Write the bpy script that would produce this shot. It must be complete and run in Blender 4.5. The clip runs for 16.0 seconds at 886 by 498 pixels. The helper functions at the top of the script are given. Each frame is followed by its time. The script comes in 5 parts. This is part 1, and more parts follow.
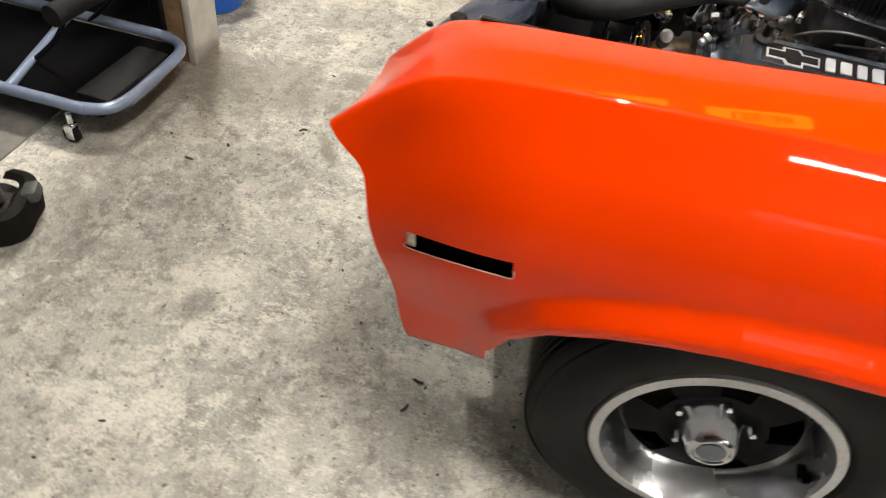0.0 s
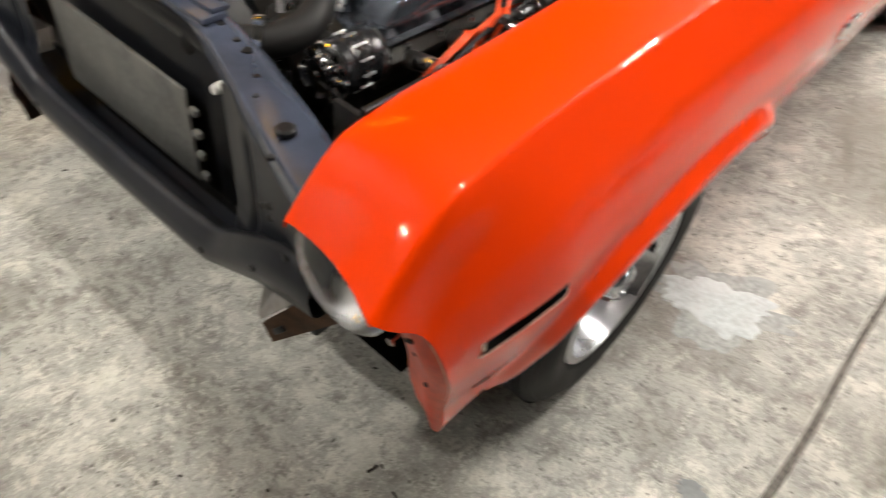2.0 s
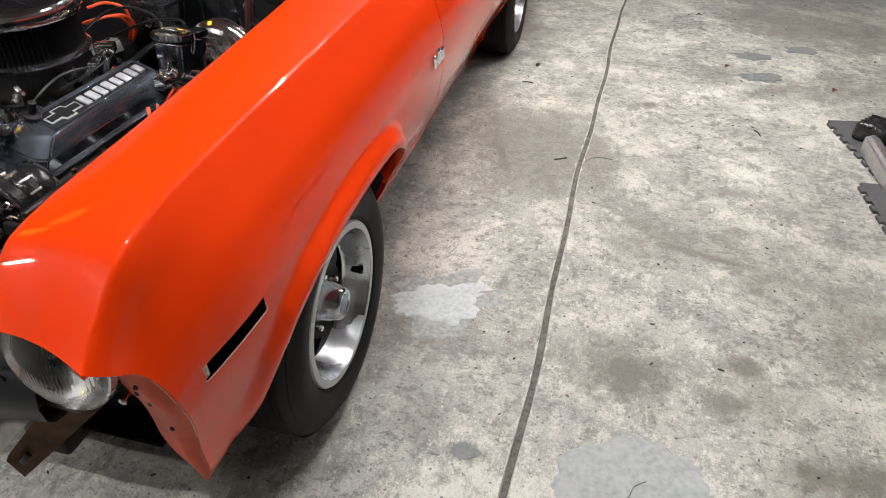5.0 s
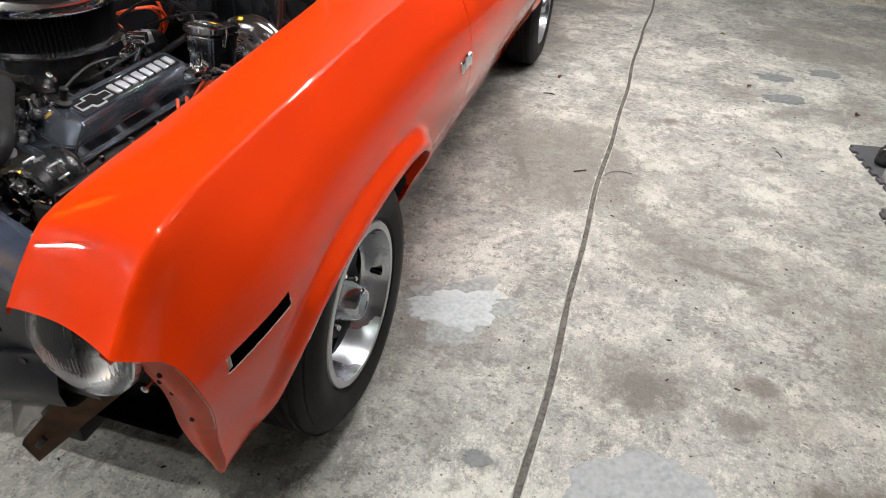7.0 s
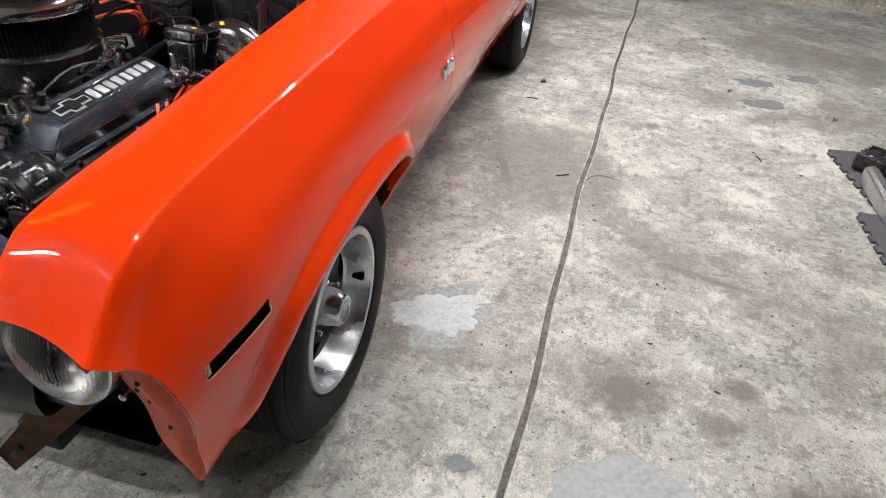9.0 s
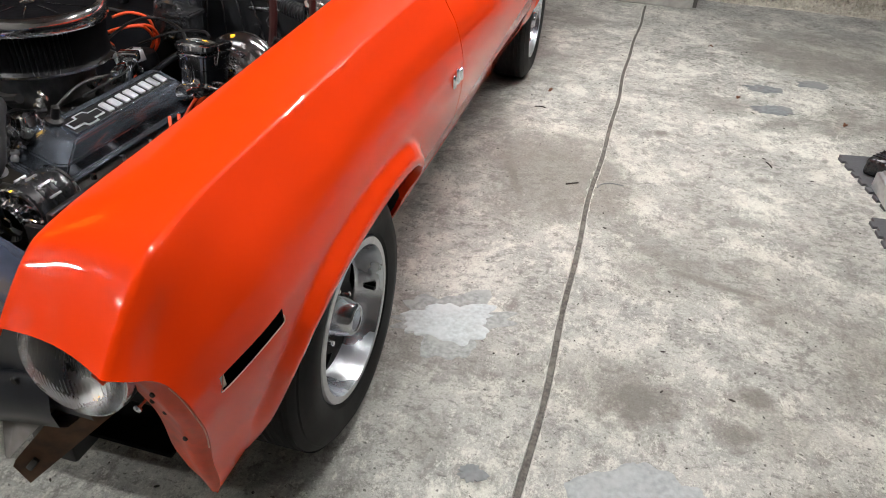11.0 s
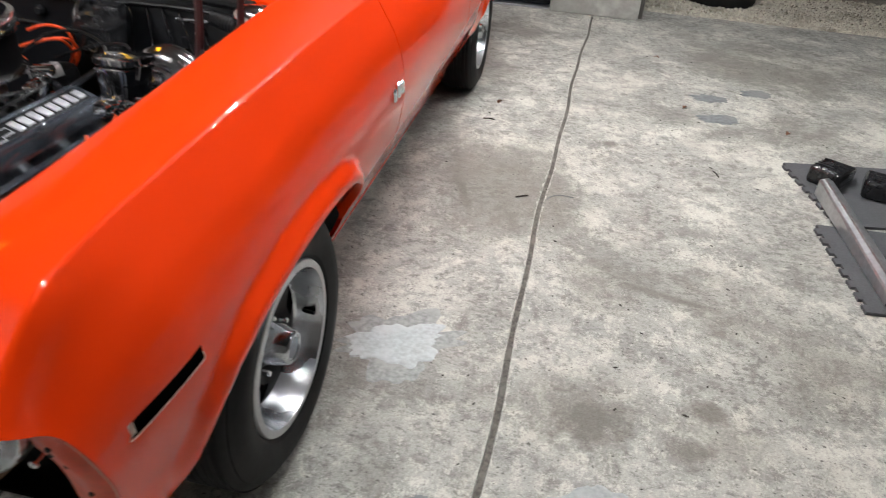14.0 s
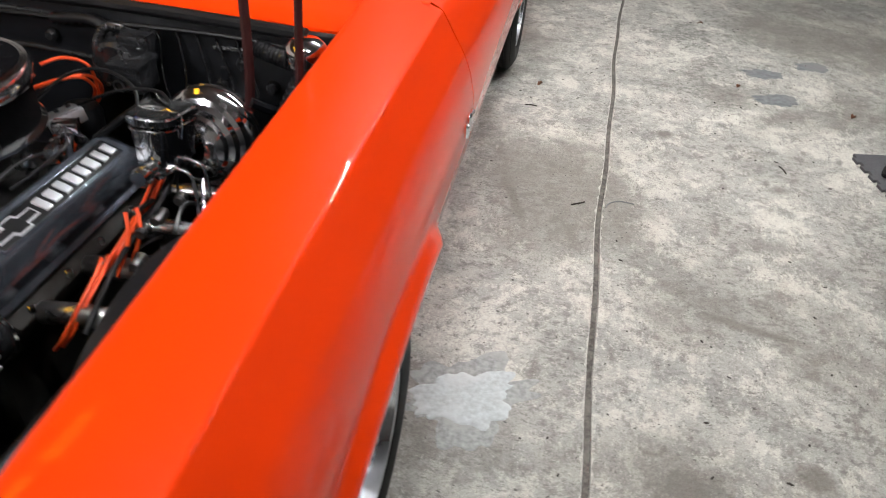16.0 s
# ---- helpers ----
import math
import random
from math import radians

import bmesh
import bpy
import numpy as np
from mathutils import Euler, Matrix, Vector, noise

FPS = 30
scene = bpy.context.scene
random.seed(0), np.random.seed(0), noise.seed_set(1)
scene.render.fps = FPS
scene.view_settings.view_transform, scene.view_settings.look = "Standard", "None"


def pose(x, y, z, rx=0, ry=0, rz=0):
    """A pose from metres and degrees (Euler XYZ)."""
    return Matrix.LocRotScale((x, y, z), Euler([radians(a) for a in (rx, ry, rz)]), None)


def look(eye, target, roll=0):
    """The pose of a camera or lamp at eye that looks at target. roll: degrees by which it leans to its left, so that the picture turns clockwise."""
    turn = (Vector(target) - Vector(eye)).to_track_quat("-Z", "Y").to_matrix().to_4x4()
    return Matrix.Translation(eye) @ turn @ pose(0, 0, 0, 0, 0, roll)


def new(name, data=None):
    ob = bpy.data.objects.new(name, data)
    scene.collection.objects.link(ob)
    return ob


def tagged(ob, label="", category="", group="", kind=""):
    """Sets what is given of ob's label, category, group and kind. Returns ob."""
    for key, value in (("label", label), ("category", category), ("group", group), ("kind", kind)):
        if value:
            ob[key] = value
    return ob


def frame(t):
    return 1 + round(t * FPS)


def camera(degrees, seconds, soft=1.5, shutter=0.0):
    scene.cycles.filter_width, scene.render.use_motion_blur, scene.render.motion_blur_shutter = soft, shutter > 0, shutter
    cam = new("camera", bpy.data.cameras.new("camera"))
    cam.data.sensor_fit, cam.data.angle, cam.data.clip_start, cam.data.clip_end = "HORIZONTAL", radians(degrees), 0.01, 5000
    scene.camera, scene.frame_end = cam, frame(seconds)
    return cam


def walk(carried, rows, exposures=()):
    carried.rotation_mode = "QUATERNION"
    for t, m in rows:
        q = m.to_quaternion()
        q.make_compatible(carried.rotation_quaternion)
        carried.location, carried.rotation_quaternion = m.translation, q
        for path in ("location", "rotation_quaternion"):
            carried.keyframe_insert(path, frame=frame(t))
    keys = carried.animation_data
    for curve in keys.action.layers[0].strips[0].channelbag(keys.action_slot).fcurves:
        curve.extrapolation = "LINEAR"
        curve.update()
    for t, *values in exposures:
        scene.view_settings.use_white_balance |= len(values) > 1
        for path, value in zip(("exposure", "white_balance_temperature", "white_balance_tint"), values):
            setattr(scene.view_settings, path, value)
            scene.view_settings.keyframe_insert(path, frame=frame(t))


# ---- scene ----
cam = camera(65.3, 16.0, 1.0, 0.4)
PATH = [
    (0, (1.57, -0.418, 1.353), (0.166, -0.61, -0.058), 9.6),
    (0.3, (1.549, -0.556, 1.354), (0.148, -0.653, -0.07), 7.4),
    (0.5, (1.448, -0.649, 1.317), (0.074, -0.63, -0.135), 5.8),
    (0.6, (1.378, -0.705, 1.288), (0.041, -0.604, -0.196), 6.2),
    (1, (1.183, -0.8, 1.301), (-0.004, -0.465, -0.273), 2.1),
    (1.5, (1.111, -0.864, 1.341), (-0.032, -0.173, -0.148), -0.8),
    (2, (1.142, -1.05, 1.383), (0.308, 0.083, -0.038), 7.8),
    (2.5, (1.233, -1.064, 1.391), (0.622, 0.262, 0.023), 7.6),
    (3, (1.304, -1.115, 1.394), (0.864, 0.278, 0.028), 6.7),
    (3.5, (1.318, -1.191, 1.409), (0.849, 0.297, 0.156), 5.7),
    (4, (1.346, -1.202, 1.415), (0.898, 0.325, 0.204), 4.1),
    (4.5, (1.358, -1.205, 1.416), (0.954, 0.367, 0.247), 2.9),
    (5, (1.393, -1.203, 1.426), (1.011, 0.379, 0.263), 1.4),
    (7.5, (1.357, -1.214, 1.409), (0.955, 0.384, 0.275), 4.2),
    (8, (1.366, -1.21, 1.418), (0.982, 0.396, 0.29), 4.5),
    (8.5, (1.363, -1.211, 1.415), (0.988, 0.39, 0.277), 4.7),
    (9, (1.369, -1.21, 1.418), (1.0, 0.397, 0.285), 4.3),
    (11.5, (1.36, -1.212, 1.415), (0.96, 0.406, 0.311), 3.1),
    (12, (1.377, -1.205, 1.43), (1.008, 0.429, 0.337), 1.9),
    (12.5, (1.37, -1.202, 1.422), (1.007, 0.443, 0.345), 2.2),
    (13, (1.369, -1.206, 1.427), (0.977, 0.438, 0.358), 1.9),
    (13.5, (1.374, -1.204, 1.425), (0.993, 0.445, 0.36), 2.4),
    (14, (1.381, -1.131, 1.396), (1.096, 0.529, 0.318), 4.2),
    (14.5, (1.348, -0.971, 1.329), (1.126, 0.586, 0.093), 12.2),
    (15, (1.368, -0.872, 1.407), (0.963, 0.663, 0.191), 5.4),
    (15.5, (1.296, -0.824, 1.416), (0.96, 0.75, 0.23), 6.4),
    (16, (1.106, -0.824, 1.501), (0.851, 0.74, 0.281), 3.8),
]
walk(cam, [(t, look(eye, target, roll)) for t, eye, target, roll in PATH],
     exposures=[(0, 0.23, 7250, 10), (1.5, 0.20, 7200, 10), (2.5, -0.02, 6900, 10), (3.5, -0.08, 6700, 10), (7.5, -0.08, 6500, 10), (13, -0.08, 6450, 10), (15, -0.25, 6400, 10), (16, -0.25, 6420, 10)])

# ---- world and light: a garage at night under ceiling tubes ----
world = bpy.data.worlds.new("night")
world.use_nodes = True
world.node_tree.nodes["Background"].inputs[0].default_value = (0.012, 0.014, 0.02, 1)
world.node_tree.nodes["Background"].inputs[1].default_value = 1.0
scene.world = world
TUBE_POWER = 410.0


# ---- materials ----
def ramp(nt, stops, fac=None):
    n = nt.nodes.new("ShaderNodeValToRGB")
    el = n.color_ramp.elements
    while len(el) < len(stops):
        el.new(0.5)
    for e, (p, c) in zip(el, stops):
        e.position, e.color = p, (*c, 1)
    if fac:
        nt.links.new(fac, n.inputs[0])
    return n


def noise_tex(nt, scale, detail=4, rough=0.55, distort=0.0, stretch=(1, 1, 1), coords="Object"):
    tc, mp, n = (nt.nodes.new("ShaderNode" + k) for k in ("TexCoord", "Mapping", "TexNoise"))
    nt.links.new(tc.outputs[coords], mp.inputs[0])
    nt.links.new(mp.outputs[0], n.inputs["Vector"])
    mp.inputs["Scale"].default_value = stretch
    n.inputs["Scale"].default_value, n.inputs["Detail"].default_value = scale, detail
    n.inputs["Roughness"].default_value, n.inputs["Distortion"].default_value = rough, distort
    return n.outputs[0]


def mix(nt, fac, a, b, kind="MIX"):
    n = nt.nodes.new("ShaderNodeMix")
    n.data_type, n.blend_type = "RGBA", kind
    for sock, v in ((n.inputs[0], fac), (n.inputs[6], a), (n.inputs[7], b)):
        if hasattr(v, "is_linked"):
            nt.links.new(v, sock)
        elif isinstance(v, (int, float)):
            sock.default_value = v
        else:
            sock.default_value = (*v, 1)
    return n.outputs[2]


def bump(nt, height, strength, dist, sink):
    b = nt.nodes.new("ShaderNodeBump")
    b.inputs["Strength"].default_value, b.inputs["Distance"].default_value = strength, dist
    nt.links.new(height, b.inputs["Height"])
    nt.links.new(b.outputs[0], sink)


def material(name, colour, rough=0.5, metal=0.0, vary=0.15, scale=30.0, relief=0.0, coat=0.0, dirt=None, emit=0.0, spec=0.5):
    m = bpy.data.materials.new(name)
    m.use_nodes = True
    nt = m.node_tree
    b = nt.nodes["Principled BSDF"]
    b.inputs["Metallic"].default_value, b.inputs["Roughness"].default_value = metal, rough
    b.inputs["Coat Weight"].default_value, b.inputs["Coat Roughness"].default_value = coat, 0.03
    b.inputs["Specular IOR Level"].default_value = spec
    fine = noise_tex(nt, scale)
    wide = noise_tex(nt, scale / 7, 3)
    dark = tuple(c * (1 - vary) for c in colour)
    light = tuple(min(1, c * (1 + vary)) for c in colour)
    col = ramp(nt, [(0.3, dark), (0.7, light)], fine).outputs[0]
    if dirt:
        col = mix(nt, ramp(nt, [(0.5, (0, 0, 0)), (0.68, (0.85,) * 3)], wide).outputs[0], col, dirt)
    nt.links.new(col, b.inputs["Base Color"])
    rr = ramp(nt, [(0.3, (max(0, rough - 0.06),) * 3), (0.7, (min(1, rough + 0.08),) * 3)], wide)
    nt.links.new(rr.outputs[0], b.inputs["Roughness"])
    if relief:
        bump(nt, fine, relief, 0.002, b.inputs["Normal"])
    if emit:
        b.inputs["Emission Color"].default_value = (*colour, 1)
        b.inputs["Emission Strength"].default_value = emit
    return m


# (x, y, half-length, half-width, turn, strength) of old stains and tyre scuffs on the slab, and a darker round under
# the nose at (0.75, -0.51)
FLOOR_MARKS = [(1.55, 0.33, 0.30, 0.20, 20, 0.6), (1.93, 0.30, 0.22, 0.16, 0, 0.5), (2.07, 1.87, 0.07, 0.05, 0, 0.7), (1.62, 2.24, 0.08, 0.05, 0, 0.6),
          (1.01, 1.46, 0.03, 0.30, 20, 0.6), (1.83, 0.95, 0.24, 0.03, -14, 0.7), (1.96, 1.44, 0.12, 0.05, 5, 0.5), (-0.06, -1.05, 0.11, 0.035, 30, 0.8),
          (-0.47, -1.10, 0.08, 0.06, 0, 0.6), (0.62, -1.11, 0.08, 0.06, 0, 0.6), (0.42, -1.16, 0.07, 0.05, 0, 0.5), (-0.30, -1.27, 0.14, 0.10, 0, 0.4),
          (0.75, -0.51, 0.22, 0.20, 0, 0.5), (1.58, 0.27, 0.17, 0.13, 30, 0.9), (2.12, 0.06, 0.24, 0.10, 5, 0.95), (1.90, 0.40, 0.09, 0.06, 0, 0.9), (1.84, 0.24, 0.10, 0.07, 40, 0.8), (1.62, 2.25, 0.06, 0.04, 0, 0.7), (1.20, -0.10, 0.07, 0.05, 0, 0.8), (1.05, -0.04, 0.12, 0.09, 0, 0.4), (2.0, 2.8, 0.22, 0.16, 0, 0.4)]


def mark_mask(nt, x, y, rx, ry, turn):
    tc, mp, gr = (nt.nodes.new("ShaderNode" + k) for k in ("TexCoord", "Mapping", "TexGradient"))
    mp.vector_type, gr.gradient_type = "TEXTURE", "SPHERICAL"
    mp.inputs["Location"].default_value = (x, y, 0)
    mp.inputs["Rotation"].default_value = (0, 0, radians(turn))
    mp.inputs["Scale"].default_value = (rx * 1.3, ry * 1.3, 1)
    nt.links.new(tc.outputs["Object"], mp.inputs[0])
    nt.links.new(mp.outputs[0], gr.inputs[0])
    return gr.outputs[1]


def concrete_floor():
    m = bpy.data.materials.new("garage concrete")
    m.use_nodes = True
    nt = m.node_tree
    b = nt.nodes["Principled BSDF"]
    broad = noise_tex(nt, 0.9, 5, 0.6, 0.3)
    cloud = noise_tex(nt, 4.2, 8, 0.68, 0.25, (1.0, 1.2, 1))
    blot = noise_tex(nt, 12.0, 10, 0.74, 0.12, (1.1, 0.9, 1))
    flake = noise_tex(nt, 34.0, 10, 0.78, 0.08, (1.3, 0.85, 1))
    grain = noise_tex(nt, 120.0, 6, 0.75)
    pits = noise_tex(nt, 60.0, 2, 0.4)
    spots = noise_tex(nt, 6.5, 6, 0.6, 0.2)
    base = ramp(nt, [(0.28, (0.245, 0.242, 0.224)), (0.44, (0.355, 0.352, 0.327)), (0.56, (0.435, 0.432, 0.398)), (0.72, (0.50, 0.496, 0.457))], cloud).outputs[0]
    base = mix(nt, ramp(nt, [(0.38, (0.85,) * 3), (0.50, (0, 0, 0))], blot).outputs[0], base, (0.20, 0.19, 0.17))
    # pale scuffed skin breaks up over the grey body, more in some stretches than in others
    def over(scale, detail, rough, lo, hi, gain, bias_of, colour, stretch=(1, 1, 1)):
        n = noise_tex(nt, scale, detail, rough, 0.05, stretch)
        add = nt.nodes.new("ShaderNodeMath")
        add.operation = "MULTIPLY_ADD"
        nt.links.new(bias_of, add.inputs[0])
        add.inputs[1].default_value = 0.4
        nt.links.new(n, add.inputs[2])
        lo, hi = lo - 0.1, hi - 0.1
        stops = [(lo, (0, 0, 0)), (hi, (gain,) * 3)] if lo < hi else [(hi, (gain,) * 3), (lo, (0, 0, 0))]
        return mix(nt, ramp(nt, stops, add.outputs[0]).outputs[0], base, colour)
    mid = noise_tex(nt, 2.3, 4, 0.6, 0.2)
    base = over(8.0, 13, 0.82, 0.83, 0.875, 0.72, mid, (0.63, 0.62, 0.555), (1.1, 0.9, 1))
    base = over(9.5, 13, 0.82, 0.745, 0.690, 0.75, broad, (0.215, 0.206, 0.187), (0.9, 1.1, 1))
    base = over(24.0, 12, 0.80, 0.835, 0.90, 0.75, mid, (0.64, 0.632, 0.57), (1.35, 0.85, 1))
    base = over(42.0, 10, 0.78, 0.88, 0.95, 0.7, broad, (0.64, 0.632, 0.57))
    base = over(30.0, 11, 0.80, 0.755, 0.695, 0.85, mid, (0.19, 0.187, 0.17), (0.9, 1.2, 1))
    base = over(78.0, 5, 0.72, 0.885, 0.925, 0.5, mid, (0.70, 0.69, 0.62), (1.5, 0.8, 1))
    base = over(95.0, 5, 0.72, 0.705, 0.665, 0.55, broad, (0.14, 0.136, 0.122))
    base = over(40.0, 9, 0.75, 0.955, 0.990, 0.6, blot, (0.70, 0.69, 0.62), (0.55, 1.3, 1))
    base = over(34.0, 9, 0.75, 0.955, 0.990, 0.6, blot, (0.70, 0.69, 0.62), (1.3, 0.6, 1))
    base = over(44.0, 5, 0.65, 0.64, 0.615, 0.8, cloud, (0.13, 0.124, 0.11), (0.5, 1.5, 1))
    base = mix(nt, ramp(nt, [(0.37, (0.65,) * 3), (0.48, (0, 0, 0))], broad).outputs[0], base, (0.205, 0.192, 0.170))
    base = mix(nt, ramp(nt, [(0.30, (0.7,) * 3), (0.37, (0, 0, 0))], spots).outputs[0], base, (0.175, 0.17, 0.152))
    base = mix(nt, ramp(nt, [(0.265, (0.85,) * 3), (0.31, (0, 0, 0))], pits).outputs[0], base, (0.09, 0.085, 0.075))
    for x, y, rx, ry, turn, strength in FLOOR_MARKS:
        mask = nt.nodes.new("ShaderNodeMath")
        mask.operation = "MULTIPLY_ADD"
        nt.links.new(blot, mask.inputs[0])
        mask.inputs[1].default_value = 2.0
        nt.links.new(mark_mask(nt, x, y, rx, ry, turn), mask.inputs[2])
        half = nt.nodes.new("ShaderNodeMath")
        half.operation = "MULTIPLY"
        nt.links.new(mask.outputs[0], half.inputs[0])
        half.inputs[1].default_value = 0.5
        base = mix(nt, ramp(nt, [(0.66, (0, 0, 0)), (0.88, (0.9 * strength,) * 3)], half.outputs[0]).outputs[0], base, (0.155, 0.142, 0.122))
    grit = noise_tex(nt, 210.0, 3, 0.6)
    base = mix(nt, 0.22, base, ramp(nt, [(0.34, (0.14,) * 3), (0.66, (0.86,) * 3)], grain).outputs[0], "OVERLAY")
    base = mix(nt, 0.1, base, ramp(nt, [(0.36, (0.10,) * 3), (0.64, (0.90,) * 3)], grit).outputs[0], "OVERLAY")
    nt.links.new(base, b.inputs["Base Color"])
    nt.links.new(ramp(nt, [(0.35, (0.45,) * 3), (0.65, (0.72,) * 3)], cloud).outputs[0], b.inputs["Roughness"])
    b.inputs["Specular IOR Level"].default_value = 0.35
    bump(nt, flake, 0.4, 0.004, b.inputs["Normal"])
    return m


def car_paint():
    m = bpy.data.materials.new("orange car paint")
    m.use_nodes = True
    nt = m.node_tree
    b = nt.nodes["Principled BSDF"]
    col = ramp(nt, [(0.3, (0.76, 0.038, 0.0008)), (0.7, (0.80, 0.0415, 0.0010))], noise_tex(nt, 1.5, 3)).outputs[0]
    nt.links.new(col, b.inputs["Base Color"])
    b.inputs["Roughness"].default_value = 0.45
    b.inputs["Specular IOR Level"].default_value = 0.05
    b.inputs["Coat Weight"].default_value, b.inputs["Coat Roughness"].default_value = 1.0, 0.012
    b.inputs["Coat IOR"].default_value = 1.31
    bump(nt, noise_tex(nt, 220.0, 2), 0.02, 0.0006, b.inputs["Coat Normal"])
    return m


M = {}
M["floor"] = concrete_floor()
M["paint"] = car_paint()
M["primer"] = material("dusty orange overspray", (0.62, 0.052, 0.008), 0.4, 0, 0.15, 40, 0.12, dirt=(0.48, 0.055, 0.016))
M["flange_edge"] = material("chafed paint edge", (0.62, 0.30, 0.22), 0.4, 0.3, 0.2, 60)
M["bare"] = material("chipped bare filler", (0.55, 0.50, 0.42), 0.7, 0, 0.3, 90, 0.3)
M["patch"] = material("pale patching cement", (0.50, 0.545, 0.55), 0.75, 0, 0.18, 70, 0.4, dirt=(0.60, 0.635, 0.635))
M["patch_round"] = material("worn grey patching cement", (0.37, 0.392, 0.395), 0.75, 0, 0.18, 60, 0.3, dirt=(0.46, 0.478, 0.478))
M["patch_grey"] = material("grey patching cement", (0.19, 0.207, 0.212), 0.7, 0, 0.25, 40, 0.25, dirt=(0.25, 0.258, 0.255))
M["patch_rim"] = material("thin feathered cement", (0.33, 0.342, 0.335), 0.75, 0, 0.3, 60, 0.3, dirt=(0.40, 0.41, 0.395))
M["crumbs"] = material("pale crumbled concrete", (0.52, 0.515, 0.47), 0.85, 0, 0.25, 90, 0.4)
M["joint"] = material("dark joint filler", (0.115, 0.106, 0.094), 0.85, 0, 0.5, 90, 0.5, dirt=(0.20, 0.188, 0.168))
M["rubber"] = material("tyre rubber", (0.0075, 0.0075, 0.008), 0.6, 0, 0.25, 40, 0.15, dirt=(0.012, 0.0115, 0.011), spec=0.2)
M["chrome"] = material("chrome", (0.82, 0.83, 0.85), 0.06, 1.0, 0.03, 20)
M["polished"] = material("polished alloy", (0.62, 0.64, 0.68), 0.25, 1.0, 0.06, 60)
M["bright"] = material("bright plated steel", (0.86, 0.87, 0.89), 0.13, 1.0, 0.04, 40)
M["plated"] = material("bright chrome plating", (0.86, 0.87, 0.90), 0.11, 1.0, 0.04, 30)
M["cap"] = material("brushed bright cap", (0.50, 0.51, 0.54), 0.16, 1.0, 0.05, 60)
M["machined"] = material("machined rim lip", (0.52, 0.53, 0.55), 0.38, 0.8, 0.08, 120, 0.05)
M["spider"] = material("dark wheel centre", (0.005, 0.005, 0.006), 0.5, 0, 0.2, 40, spec=0.1)
M["black"] = material("black plastic", (0.005, 0.005, 0.006), 0.45, 0, 0.3, 60, 0.1, spec=0.25)
M["blackmetal"] = material("black painted steel", (0.004, 0.0045, 0.006), 0.4, 0, 0.3, 30, 0.05, spec=0.22)
M["void"] = material("dull black", (0.004, 0.004, 0.004), 0.95, 0, 0.2, 30, 0.1, spec=0.02)
M["blackgloss"] = material("semi-gloss black parts", (0.013, 0.0135, 0.015), 0.22, 0, 0.2, 50, 0.05, spec=0.5)
M["bluegrey"] = material("satin blue-grey painted steel", (0.050, 0.062, 0.095), 0.26, 0.35, 0.25, 14, 0.10, dirt=(0.075, 0.085, 0.11), spec=0.7)
M["bluegrey_dark"] = material("dark blue-black painted steel", (0.012, 0.014, 0.019), 0.35, 0.2, 0.25, 14, 0.06, dirt=(0.02, 0.021, 0.025), spec=0.3)
M["gunmetal"] = material("gunmetal anodised cover", (0.15, 0.172, 0.21), 0.15, 0.8, 0.08, 60, 0.01, spec=0.6)
M["castalloy"] = material("cast alloy", (0.10, 0.10, 0.10), 0.36, 0.9, 0.25, 50, 0.3, dirt=(0.03, 0.028, 0.025))
M["castiron"] = material("grimy cast iron", (0.012, 0.0105, 0.009), 0.7, 0.3, 0.35, 40, 0.35, dirt=(0.025, 0.022, 0.018))
M["header"] = material("coated exhaust header", (0.50, 0.49, 0.48), 0.25, 1.0, 0.2, 30, 0.05)
M["wire"] = material("orange ignition lead", (0.75, 0.075, 0.015), 0.4, 0, 0.1, 30)
M["radiator"] = material("grey radiator core", (0.10, 0.103, 0.10), 0.45, 0.4, 0.25, 60, 0.2, dirt=(0.16, 0.16, 0.15))
M["dullsteel"] = material("dull worn steel", (0.27, 0.265, 0.26), 0.5, 0.3, 0.2, 40, 0.1, dirt=(0.18, 0.15, 0.13))
M["rednut"] = material("red anodised alloy", (0.42, 0.012, 0.02), 0.3, 0.6, 0.1, 40)
M["braid"] = material("braided steel", (0.42, 0.42, 0.43), 0.42, 0.8, 0.35, 400, 0.4)
M["rust"] = material("rusty bracket steel", (0.085, 0.043, 0.022), 0.75, 0.2, 0.4, 26, 0.4, dirt=(0.07, 0.05, 0.04))
M["lens"] = material("clear headlamp glass", (0.97, 0.98, 0.98), 0.02, 0, 0.02, 90)
M["lens"].node_tree.nodes["Principled BSDF"].inputs["Transmission Weight"].default_value = 1.0
M["lens"].node_tree.nodes["Principled BSDF"].inputs["IOR"].default_value = 1.35
M["reflector"] = material("silvered lamp bowl", (0.86, 0.88, 0.90), 0.24, 1.0, 0.03, 60)
M["foam"] = material("grey foam mat", (0.085, 0.088, 0.095), 0.85, 0, 0.12, 90, 0.3)
M["wood"] = material("old stud timber", (0.26, 0.15, 0.075), 0.7, 0, 0.3, 16, 0.3)
M["plaster"] = material("scuffed pale board", (0.52, 0.50, 0.46), 0.75, 0, 0.12, 14, 0.2, dirt=(0.38, 0.36, 0.32))
M["wall"] = material("dark garage boarding", (0.10, 0.095, 0.088), 0.8, 0, 0.2, 8, 0.15, dirt=(0.06, 0.056, 0.05))
M["ceiling"] = material("dull garage ceiling", (0.055, 0.054, 0.052), 0.85, 0, 0.12, 8, 0.1)
M["signface"] = material("lit sign face", (1.0, 0.86, 0.80), 0.5, 0, 0.0, 20, emit=1.2)
M["yellowface"] = material("lit yellow pane", (1.0, 0.52, 0.02), 0.5, 0, 0.05, 20, emit=6.0)
